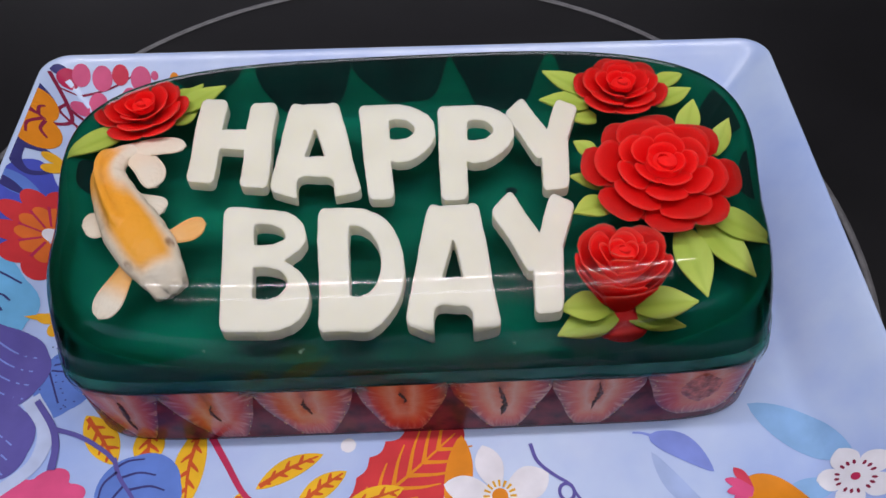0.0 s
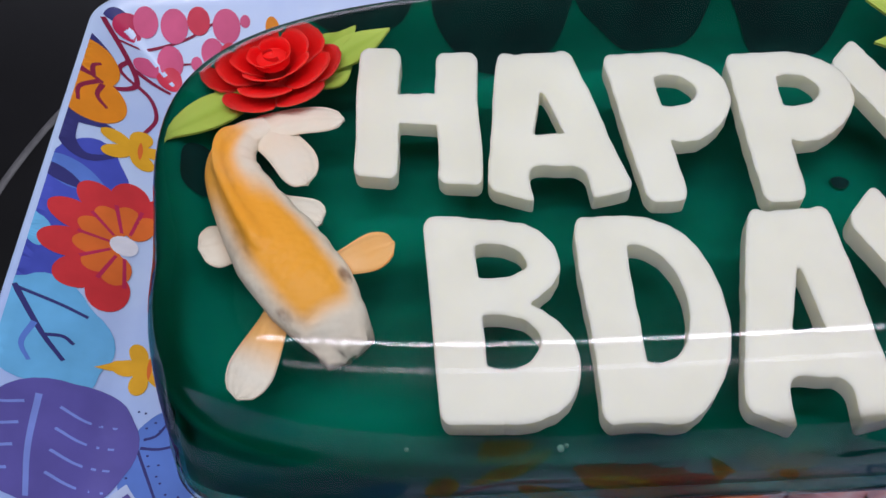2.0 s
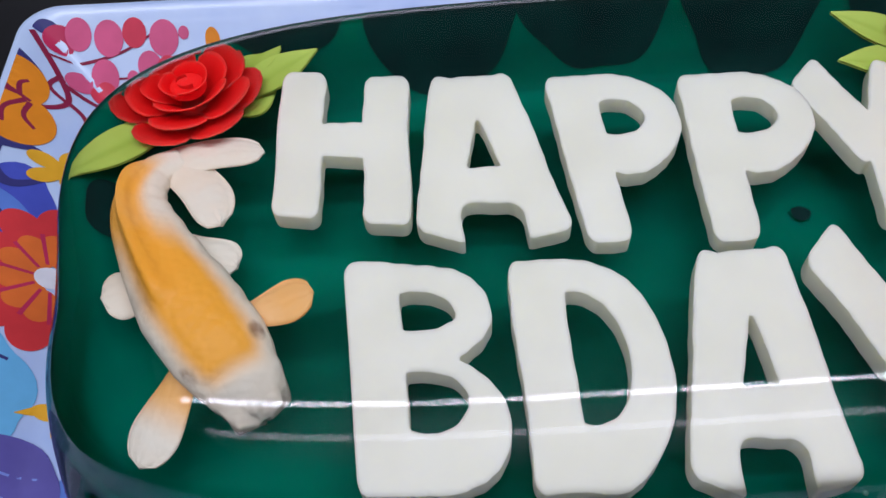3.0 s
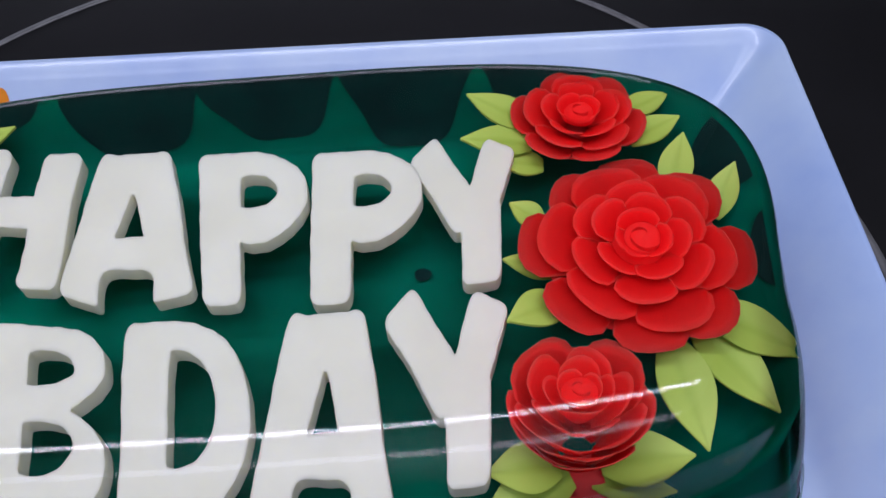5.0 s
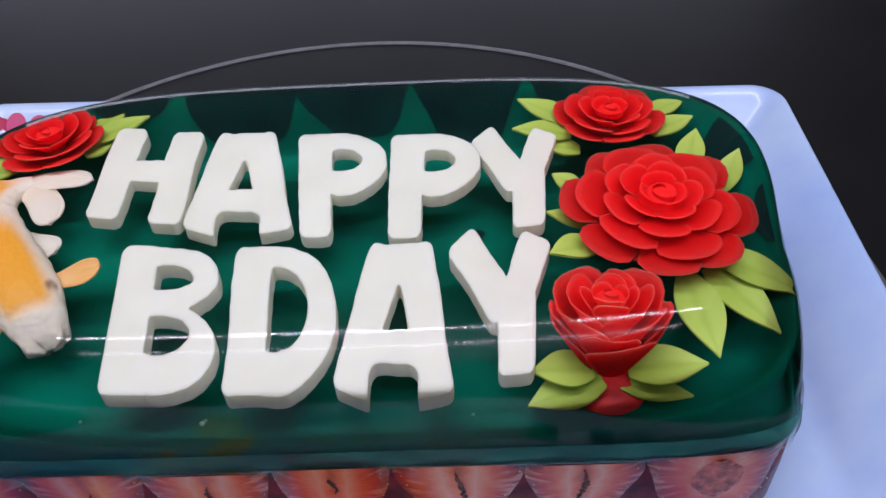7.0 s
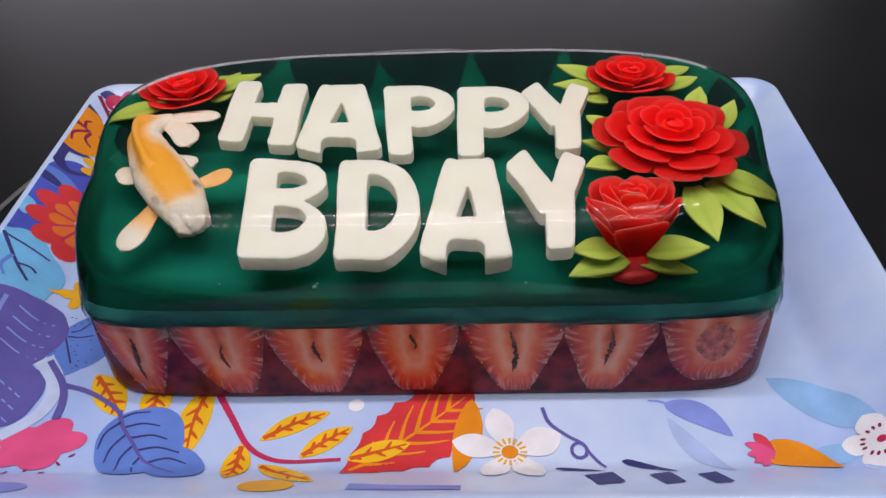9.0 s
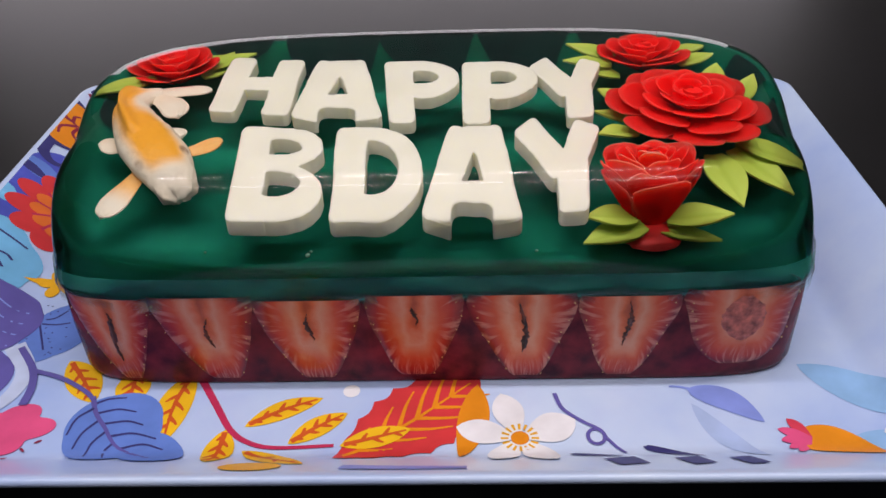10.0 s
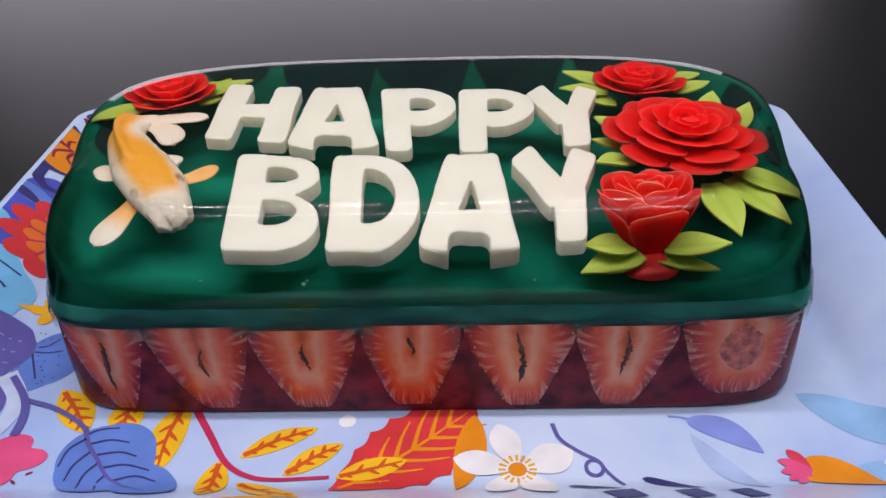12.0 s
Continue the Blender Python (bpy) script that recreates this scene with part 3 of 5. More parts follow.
for pts, w in (([(-0.1640, 0.1050), (-0.1560, 0.0925), (-0.1530, 0.0850), (-0.1575, 0.0805), (-0.1620, 0.0815)], 0.0016), ([(-0.1560, 0.0925), (-0.1575, 0.0880), (-0.1530, 0.0845)], 0.0013),
               ([(-0.1550, 0.0905), (-0.1500, 0.0885), (-0.1450, 0.0875)], 0.0014), ([(-0.1530, 0.0850), (-0.1490, 0.0820), (-0.1470, 0.0760), (-0.1490, 0.0690)], 0.0012),
               ([(-0.1600, 0.0990), (-0.1490, 0.1000), (-0.1390, 0.1020), (-0.1290, 0.1060)], 0.0008), ([(-0.1440, 0.0960), (-0.1370, 0.0960)], 0.0006), ([(-0.1290, 0.1020), (-0.1210, 0.1055)], 0.0005)):
    drape("twig", stroke_outline(pts, w, w * 0.7), "maroon", 2)
drape("navy_leaf", leaf_outline((-0.1640, 0.1060), (-0.1580, 0.1085), 0.004, 0.5), "navy", 1)
drape("orange_bud", blob_outline((-0.1120, 0.1035), 0.0022, 0.0030, 10), "orange", 3)

# front of the floor, from the pink flower to the tulip
pink = drape("pink_flower", blob_outline((-0.1270, -0.0720), 0.0130, 0.0088, 12, 5, 0.35, 60, 0.4), "pink", 3)
for x, y, tn in ((-0.1355, -0.0800, 20), (-0.1265, -0.0815, 80), (-0.1180, -0.0790, -40), (-0.1150, -0.0760, 30), (-0.1210, -0.0830, 10), (-0.1320, -0.0830, 60)):
    drape("stamen", blob_outline((x, y), 0.0011, 0.0004, tn, n=10), "maroon", 3, pink)
drape("white_band", stroke_outline([(-0.1385, -0.0370), (-0.1305, -0.0480), (-0.1310, -0.0600), (-0.1400, -0.0690)], 0.0062, 0.0040), "pale", 4)
drape("navy_stem", stroke_outline([(-0.1360, -0.0380), (-0.1285, -0.0475), (-0.1255, -0.0550), (-0.1250, -0.0625)], 0.0020, 0.0026), "indigo", 8.2)
drape("navy_stem", stroke_outline([(-0.1275, -0.0485), (-0.1182, -0.0517), (-0.1093, -0.0571), (-0.1050, -0.0610)], 0.0016, 0.0013), "indigo", 9)
cobalt = drape("blue_leaf", blob_outline((-0.0960, -0.0715), 0.0135, 0.0135, -30, 4, 0.06), "cobalt", 5)
drape("blue_leaf_tip", blob_outline((-0.0830, -0.0805), 0.0095, 0.0068, -25, 3, 0.06), "cobalt", 5.4, cobalt)
drape("rib", stroke_outline([(-0.1059, -0.0594), (-0.1030, -0.0655), (-0.0985, -0.0712), (-0.0925, -0.0785), (-0.0820, -0.0840)], 0.0015, 0.0007), "indigo", 7.4, cobalt)
for a, b, c in (((-0.1045, -0.0625), (-0.1010, -0.0605), (-0.0960, -0.0600)), ((-0.1025, -0.0660), (-0.0970, -0.0645), (-0.0915, -0.0655)), ((-0.0995, -0.0700), (-0.0930, -0.0690), (-0.0880, -0.0705)),
                ((-0.0960, -0.0745), (-0.0900, -0.0735), (-0.0830, -0.0755)), ((-0.0915, -0.0790), (-0.0860, -0.0775), (-0.0800, -0.0795)), ((-0.1040, -0.0640), (-0.1075, -0.0680), (-0.1080, -0.0740)),
                ((-0.1010, -0.0685), (-0.1040, -0.0735), (-0.1045, -0.0790)), ((-0.0975, -0.0725), (-0.1000, -0.0770), (-0.1000, -0.0825)), ((-0.0940, -0.0765), (-0.0955, -0.0800), (-0.0945, -0.0835))):
    drape("vein", stroke_outline([a, b, c], 0.0009, 0.0005), "navy", 6.6, cobalt)
for base, tip, w, bend in (((-0.1185, -0.0440), (-0.1050, -0.0615), 0.0100, 0.0005), ((-0.0965, -0.0480), (-0.0950, -0.0630), 0.0100, 0.0), ((-0.0795, -0.0490), (-0.0810, -0.0765), 0.0098, -0.0015),
                           ((-0.0650, -0.0722), (-0.0655, -0.0885), 0.0082, 0.0), ((-0.0602, -0.0712), (-0.0402, -0.0607), 0.0070, 0.0010), ((-0.0474, -0.0775), (-0.0326, -0.0665), 0.0070, 0.0006)):
    veined_leaf("yellow_leaf", base, tip, w, "yellow", "rust", 7, 0.5, bend, 2, 0.0011, True, 0.6)
veined_leaf("yellow_leaf", (-0.0590, -0.0800), (-0.0400, -0.0920), 0.0070, "yellow", "rust", 4, 0.5, 0.0, 2, 0.0010, True, 0.6)
drape("maroon_stem", stroke_outline([(-0.0772, -0.0515), (-0.0698, -0.0631), (-0.0637, -0.0725), (-0.0576, -0.0771), (-0.0500, -0.0789), (-0.0351, -0.0782)], 0.0022, 0.0011), "crimson", 3)
red_leaf = veined_leaf("red_leaf", (-0.0345, -0.0850), (0.0035, -0.0530), 0.0270, "red", "orange", 6, 0.55, -0.001, 2, 0.0010, lobes=7, lobe_depth=0.13)
drape("orange_side", leaf_outline((-0.0020, -0.0850), (0.0030, -0.0560), 0.0085, 0.55, -0.0010), "orange", 4, red_leaf)
veined_leaf("yellow_leaf", (-0.0335, -0.0785), (-0.0150, -0.0727), 0.0072, "yellow", "rust", 5, 0.5, 0.0, 5, 0.0010, True, 0.6)
flower = drape("white_flower", blob_outline((0.0138, -0.0763), 0.0024, 0.0024), "orange", 6)
for dx, dy, w in ((-0.0045, 0.0165, 0.0085), (-0.0168, 0.0042, 0.0085), (-0.0075, -0.0120, 0.0080), (0.0085, -0.0125, 0.0085), (0.0152, 0.0065, 0.0105)):
    drape("petal", leaf_outline((0.0138, -0.0763), (0.0138 + dx, -0.0763 + dy), w, 0.6), "white", 5, flower)
for k in range(16):
    a = 2 * math.pi * k / 16
    ca, sa = math.cos(a), math.sin(a)
    drape("stamen", stroke_outline([(0.0138 + 0.0030 * ca, -0.0763 + 0.0030 * sa), (0.0138 + 0.0050 * ca, -0.0763 + 0.0050 * sa)], 0.0006, 0.0008, 2), "gold", 6, flower)
drape("small_white_petal", blob_outline((-0.0325, -0.0580), 0.0024, 0.0024), "white", 1)
drape("squiggle", stroke_outline([(0.0242, -0.0598), (0.0259, -0.0656), (0.0305, -0.0702), (0.0351, -0.0735), (0.0367, -0.0768), (0.0405, -0.0825)], 0.0012, 0.0008), "indigo", 4)
loop = [(0.0338 + 0.0022 * math.cos(a), -0.0758 + 0.0026 * math.sin(a)) for a in [math.pi * 2 * k / 14 for k in range(15)]]
drape("squiggle_loop", stroke_outline(loop[:8], 0.0010), "indigo", 4)
drape("squiggle_loop", stroke_outline(loop[7:], 0.0010), "indigo", 4)
for b, t, w in (((0.0453, -0.0795), (0.0600, -0.0855), 0.0028), ((0.0260, -0.0830), (0.0400, -0.0850), 0.0018)):
    drape("navy_leaf", leaf_outline(b, t, w, 0.3), "navy", 3)
for x, w in ((0.0375, 0.0085), (0.0540, 0.0066), (0.0668, 0.0060)):
    drape("navy_leaf", stroke_outline([(x, -0.0872), (x + 0.0012, -0.0910), (x + 0.0022, -0.0950)], w, w * 0.9), "navy", 3)
drape("blue_band", stroke_outline([(-0.0300, -0.0960), (-0.0180, -0.0970), (0.0000, -0.0975)], 0.0045, 0.0030), "lavender", 2)
drape("yellow_band", blob_outline((-0.0520, -0.0950), 0.0075, 0.0045), "gold", 2)
drape("lavender_band", blob_outline((-0.1270, -0.0950), 0.0100, 0.0045), "lavender", 2)
lav = drape("lavender_leaf", leaf_outline((0.0610, -0.0585), (0.0788, -0.0712), 0.0085, 0.42, 0.0022), "lavender", 3)
drape("stalk", stroke_outline([(0.0563, -0.0575), (0.0590, -0.0577), (0.0622, -0.0588)], 0.0006, 0.0009), "lavender", 3, lav)
tulip = drape("tulip", leaf_outline((0.0850, -0.0768), (0.1060, -0.0835), 0.0105, 0.32, 0.0018), "orange", 4)
for dx, dy, w in ((-0.0040, 0.0066, 0.0034), (-0.0070, 0.0030, 0.0030), (-0.0072, -0.0010, 0.0030), (-0.0062, -0.0040, 0.0026), (-0.0045, -0.0058, 0.0026)):
    drape("petal", leaf_outline((0.0892, -0.0768), (0.0892 + dx * 1.15, -0.0768 + dy), w, 0.6), "pink" if w < 0.0032 else "coral", 5, tulip)
drape("pale_leaf", leaf_outline((0.0940, -0.0490), (0.1190, -0.0705), 0.0130, 0.5, 0.0010), "sky", 1)
drape("pale_leaf", leaf_outline((0.0960, -0.0800), (0.1150, -0.0760), 0.0070, 0.5), "sky", 1)
drape("pale_leaf", leaf_outline((0.0610, -0.0640), (0.0760, -0.0850), 0.0060, 0.5, -0.002), "wash", 0)
wf = drape("white_flower", blob_outline((0.1175, -0.0765), 0.0011, 0.0011), "crimson", 5)
for k in range(5):
    a = radians(100 + 72 * k)
    drape("petal", leaf_outline((0.1175, -0.0765), (0.1175 + 0.0095 * math.cos(a), -0.0765 + 0.0095 * math.sin(a)), 0.0068, 0.6), "white", 4, wf)
    for q in (-0.35, 0, 0.35):
        drape("stamen", blob_outline((0.1175 + 0.0042 * math.cos(a + q), -0.0765 + 0.0042 * math.sin(a + q)), 0.0007, 0.0004, math.degrees(a + q), n=10), "maroon", 5, wf)

# ---- cake ----
CX, CY, CA, CB, CN = -0.0109, 0.0, 0.1106, 0.0532, 3.4
BX, BY, BA, BB, BN = -0.0097, 0.0010, 0.1043, 0.0558, 10.0
SEAM, DOME_Z, DOME_H = 0.0305, 0.0335, 0.0330


def plan(u, k=144, w=1.0):
    """The cake's outline shrunk by u: the square-cornered base (w = 0), the bulging dome (w = 1) or a blend."""
    def one(cx, cy, a, b, n, c, s):
        return cx + a * u * math.copysign(abs(c) ** (2 / n), c), cy + b * u * math.copysign(abs(s) ** (2 / n), s)
    pts = []
    for i in range(k):
        t = 2 * math.pi * i / k
        c, s = math.cos(t), math.sin(t)
        p, q = one(BX, BY, BA, BB, BN, c, s), one(CX, CY, CA, CB, CN, c, s)
        pts.append((p[0] * (1 - w) + q[0] * w, p[1] * (1 - w) + q[1] * w))
    return pts


def cake_ring(u, z, k=144, w=1.0):
    return [(x, y, z) for x, y in plan(u, k, w)]


def cake_u(x, y):
    return (abs((x - CX) / CA) ** CN + abs((y - CY) / CB) ** CN) ** (1 / CN)


def dome(x, y, u):
    """The cake's upper surface: a soft shoulder in front and at the ends, a tighter one behind."""
    far = smoothstep(-0.2, 1.0, (y - CY) / CB / max(u, 0.05))
    end = smoothstep(0.78, 1.0, abs(x - CX) / CA)
    p = 5.2 + 6.85 * far - 1.8 * end * (1 - far)
    return DOME_Z + DOME_H * max(1 - u ** p, 0.0) ** (1 / p)


def skin(u, height, k=144):
    """A ring of the upper surface: the base's outline low on the wall flows into the dome's outline above."""
    ring = []
    for (x, y), (bx, by) in zip(plan(u, k, 1.0), plan(u, k, 0.0)):
        w = smoothstep(DOME_Z - 0.002, 0.053, dome(x, y, u))
        ring.append((bx + (x - bx) * w, by + (y - by) * w, height(x, y, u)))
    return ring


def inside(p, keep=0.965, gap=0.0009):
    """Pulls a point of a decoration to just below the cake's surface."""
    x, y, z = p
    u = cake_u(x, y)
    if u > keep:
        x, y, u = CX + (x - CX) * keep / u, CY + (y - CY) * keep / u, keep
    return x, y, min(z, dome(x, y, u) - gap)


def green_z(x, y, u):
    """The green body's surface: a basin below the decorations, open towards the front."""
    full = dome(x, y, u) - 0.0005
    basin = full - 0.0205 * smoothstep(0.990, 0.80, u)
    front = smoothstep(0.05, -0.55, (y - CY) / CB) * (1 - smoothstep(0.86, 0.985, abs(x - CX) / CA))
    low = min(full, 0.0372 + 0.003 * smoothstep(-0.9, 0.0, (y - CY) / CB))
    return basin * (1 - front) + min(low, basin) * front


US = [1 - 0.5 * (1 - math.cos(math.pi * i / 60)) for i in range(60)]
cake = empty("jelly_cake", "rounded loaf-shaped gelatin cake, emerald green over a strawberry layer", "cake")
v, f = rings_mesh([cake_ring(u, z, 288, 0.0) for u, z in ((0.982, 0.0), (0.992, 0.0007), (0.998, 0.003), (0.999, 0.016), (0.996, SEAM - 0.0022), (0.980, SEAM - 0.0008))], True, True)
mesh_object("strawberry_layer", v, f, RED_BASE, cake, "dark red clear gelatin base")


def seam_ring(u, z, w=0.0, wave=0.0005):
    """A ring whose height wavers as poured gelatin does."""
    return [(x, y, z + wave * (math.sin(71 * x + 3) + math.sin(173 * x + 90 * y) * 0.6)) for x, y in plan(u, 144, w)]


rings = [seam_ring(0.970, SEAM - 0.0010), seam_ring(0.991, SEAM - 0.0008), seam_ring(0.993, SEAM + 0.0006)]
rings += [skin(0.9925, lambda x, y, u: DOME_Z + 0.001)] + [skin(u, green_z) for u in US if 0.01 < u < 0.9920]
v, f = rings_mesh(rings)
mesh_object("green_layer", v, f, GREEN, cake, "emerald green gelatin with a thin teal layer below")
rings = [seam_ring(0.990, SEAM - 0.0012), seam_ring(1.000, SEAM + 0.0002), cake_ring(1.0, DOME_Z - 0.0005, 144, 0.0)]
rings += [skin(u, dome) for u in US if 0.01 < u < 0.9999]
v, f = rings_mesh(rings)
mesh_object("clear_layer", v, f, CLEAR, cake, "clear glossy gelatin coat")
v, f = rings_mesh([cake_ring(1.0065, z, 288, 0.0) for z in (0.0225, 0.0250, 0.0275, 0.0300)] + [cake_ring(1.0050, 0.0325, 288, 0.0), cake_ring(1.0030, 0.0350, 288, 0.02), cake_ring(1.0012, 0.0375, 288, 0.10)], False)
mesh_object("teal_film", v, f, FILM, cake, "hazy teal gelatin film over the fruit tops")

v, f = rings_mesh([[(x, y, z + 0.0004 * (math.sin(71 * x + 3) + 0.6 * math.sin(173 * x + 90 * y))) for x, y in plan(u, 288, 0.0)] for u, z in ((1.0045, 0.0306), (1.0065, 0.0310), (1.0078, 0.0316), (1.0065, 0.0322), (1.0040, 0.0327))], False)
mesh_object("seam_lip", v, f, CLEAR, cake, "thin glossy lip of clear gelatin round the seam")

# ---- letters ----


def bar(p, q, a, b, w, r):
    """Distance to a rounded bar from a to b of half width w."""
    ax, ay = b[0] - a[0], b[1] - a[1]
    ln = math.hypot(ax, ay)
    ux, uy = ax / ln, ay / ln
    x, y = p - (a[0] + b[0]) / 2, q - (a[1] + b[1]) / 2
    s, t = np.abs(x * ux + y * uy) - ln / 2 + r, np.abs(-x * uy + y * ux) - w + r
    return np.hypot(np.maximum(s, 0), np.maximum(t, 0)) + np.minimum(np.maximum(s, t), 0) - r


def oval(p, q, c, rx, ry):
    return (np.hypot((p - c[0]) / rx, (q - c[1]) / ry) - 1) * min(rx, ry)


def union(*d):
    out = d[0]
    for e in d[1:]:
        out = np.minimum(out, e)
    return out


def cut(a, b):
    return np.maximum(a, -b)


def letter_shape(ch, p, q):
    """The chunky rounded capitals in a unit box, as a distance field."""
    r = 0.07
    if ch == "H":
        return union(bar(p, q, (0.17, 0), (0.19, 1), 0.17, r), bar(p, q, (0.83, 0), (0.82, 1), 0.17, r), bar(p, q, (0.1, 0.53), (0.9, 0.53), 0.115, 0.02))
    if ch == "A":
        d = union(bar(p, q, (0.17, 0.0), (0.40, 0.99), 0.17, r), bar(p, q, (0.83, 0.0), (0.60, 0.99), 0.17, r), bar(p, q, (0.25, 0.30), (0.75, 0.30), 0.11, 0.02), bar(p, q, (0.5, 0.60), (0.5, 1.0), 0.2, r))
        d = cut(d, bar(p, q, (0.5, -0.2), (0.5, 0.19), 0.20, 0.09))
        return cut(d, np.maximum(np.maximum(0.40 - q, q - 0.70), np.abs(p - 0.5) - 0.115 * (0.72 - q) / 0.32))
    if ch == "P":
        d = union(bar(p, q, (0.20, 0), (0.17, 1), 0.185, r), np.maximum(oval(p, q, (0.46, 0.69), 0.54, 0.315), 0.1 - p), bar(p, q, (0.1, 0.69), (0.52, 0.69), 0.31, 0.05))
        return cut(d, np.maximum(oval(p, q, (0.47, 0.72), 0.25, 0.11), 0.38 - p))
    if ch == "Y":
        return union(bar(p, q, (0.13, 0.96), (0.60, 0.42), 0.155, 0.06), bar(p, q, (0.86, 0.98), (0.68, 0.44), 0.155, 0.06), bar(p, q, (0.70, 0.56), (0.74, 0.0), 0.19, 0.06))
    if ch == "B":
        d = union(bar(p, q, (0.19, 0), (0.19, 1), 0.19, r), np.maximum(oval(p, q, (0.46, 0.765), 0.50, 0.235), 0.1 - p), np.maximum(oval(p, q, (0.50, 0.295), 0.50, 0.295), 0.1 - p), bar(p, q, (0.1, 0.5), (0.46, 0.5), 0.5, 0.05))
        d = cut(d, np.maximum(oval(p, q, (0.46, 0.77), 0.26, 0.09), 0.36 - p))
        return cut(d, np.maximum(oval(p, q, (0.47, 0.385), 0.28, 0.13), 0.36 - p))
    d = union(bar(p, q, (0.19, 0), (0.19, 1), 0.19, r), np.maximum(oval(p, q, (0.44, 0.5), 0.56, 0.5), 0.1 - p), bar(p, q, (0.1, 0.5), (0.46, 0.5), 0.5, 0.05))
    return cut(d, np.maximum(oval(p, q, (0.42, 0.56), 0.31, 0.29), 0.36 - p))


def build_letter(ch, tl, tr, bl, br, z_top, z_bottom, label, depth=0.0028, n=72):
    """Meshes the letter's distance field: flat top with rounded shoulders, straight sides."""
    g = np.linspace(-0.06, 1.06, n)
    p, q = np.meshgrid(g, g)
    wid = math.dist(tl, tr)
    d = letter_shape(ch, p, q)
    d = d + 0.010 * np.sin(9 * p + 4 * ord(ch)) * np.sin(8 * q + ord(ch)) + 0.003 * np.sin(41 * p + ord(ch)) * np.sin(37 * q)

    def world(a, b, drop):
        x = (1 - b) * ((1 - a) * bl[0] + a * br[0]) + b * ((1 - a) * tl[0] + a * tr[0])
        y = (1 - b) * ((1 - a) * bl[1] + a * br[1]) + b * ((1 - a) * tl[1] + a * tr[1])
        return (x, y, (1 - b) * z_bottom + b * z_top - drop)

    verts, index, faces, rim = [], {}, [], []
    sh = 0.011

    def shoulder(dd):
        t = min(max((dd + sh) / sh, 0), 1)
        return (1 - math.sqrt(max(1 - t * t, 0))) * sh * wid

    def corner(i, j):
        if (i, j) not in index:
            index[i, j] = len(verts)
            verts.append(world(p[i, j], q[i, j], shoulder(d[i, j])))
        return index[i, j]

    def edge(a, b):
        k = (min(a, b), max(a, b))
        if k not in index:
            da, db = d[k[0]], d[k[1]]
            t = da / (da - db)
            index[k] = len(verts)
            verts.append(world(p[k[0]] + t * (p[k[1]] - p[k[0]]), q[k[0]] + t * (q[k[1]] - q[k[0]]), shoulder(0)))
        return index[k]

    for i in range(n - 1):
        for j in range(n - 1):
            c = [(i, j), (i, j + 1), (i + 1, j + 1), (i + 1, j)]
            ins = [d[k] < 0 for k in c]
            if not any(ins):
                continue
            poly, cross = [], []
            for k in range(4):
                a, b = c[k], c[(k + 1) % 4]
                if ins[k]:
                    poly.append(corner(*a))
                if ins[k] != ins[(k + 1) % 4]:
                    e = edge(a, b)
                    poly.append(e)
                    cross.append((e, ins[k]))
            if len(poly) > 2:
                faces.append(poly)
            if len(cross) == 2:
                (e0, out0), (e1, out1) = cross
                rim.append((e0, e1) if out0 else (e1, e0))
    low = {}
    for a, b in rim:
        for k in (a, b):
            if k not in low:
                x, y, z = verts[k]
                low[k] = len(verts)
                verts.append((x, y, z))
                verts.append((x, y, z - depth))
        faces.append((low[b], low[a], low[a] + 1, low[b] + 1))
    ob = mesh_object("letter_" + ch.lower(), verts, faces, MILK)
    tagged(ob, label, "letter", "milk jelly letters")
    return ob


WHITE = "chunky white milk jelly letter %s set in clear gelatin"
HAPPY = [("H", ((-0.0772, 0.0364), (-0.0515, 0.0323), (-0.0778, 0.0032), (-0.0524, -0.0013))), ("A", ((-0.0539, 0.0322), (-0.0254, 0.0304), (-0.0517, -0.0037), (-0.0234, -0.0052))), ("P", ((-0.0253, 0.0297), (-0.0016, 0.0290), (-0.0219, -0.0071), (-0.0006, -0.0079))), ("P", ((-0.0000, 0.0278), (0.0238, 0.0270), (-0.0004, -0.0087), (0.0216, -0.0092))), ("Y", ((0.0208, 0.0282), (0.0443, 0.0274), (0.0189, -0.0059), (0.0395, -0.0064)))]
BDAY = [("B", ((-0.0643, -0.0085), (-0.0387, -0.0102), (-0.0624, -0.0468), (-0.0375, -0.0482))), ("D", ((-0.0363, -0.0102), (-0.0103, -0.0118), (-0.0348, -0.0480), (-0.0118, -0.0500))), ("A", ((-0.0102, -0.0106), (0.0170, -0.0120), (-0.0114, -0.0484), (0.0154, -0.0502))), ("Y", ((0.0141, -0.0085), (0.0394, -0.0096), (0.0134, -0.0440), (0.0340, -0.0450)))]
for ch, c in HAPPY:
    build_letter(ch, *c, 0.0622, 0.0586, WHITE % ch, 0.0036)
for ch, c in BDAY:
    build_letter(ch, *c, 0.0588, 0.0508, WHITE % ch, 0.0044)

# ---- roses ----


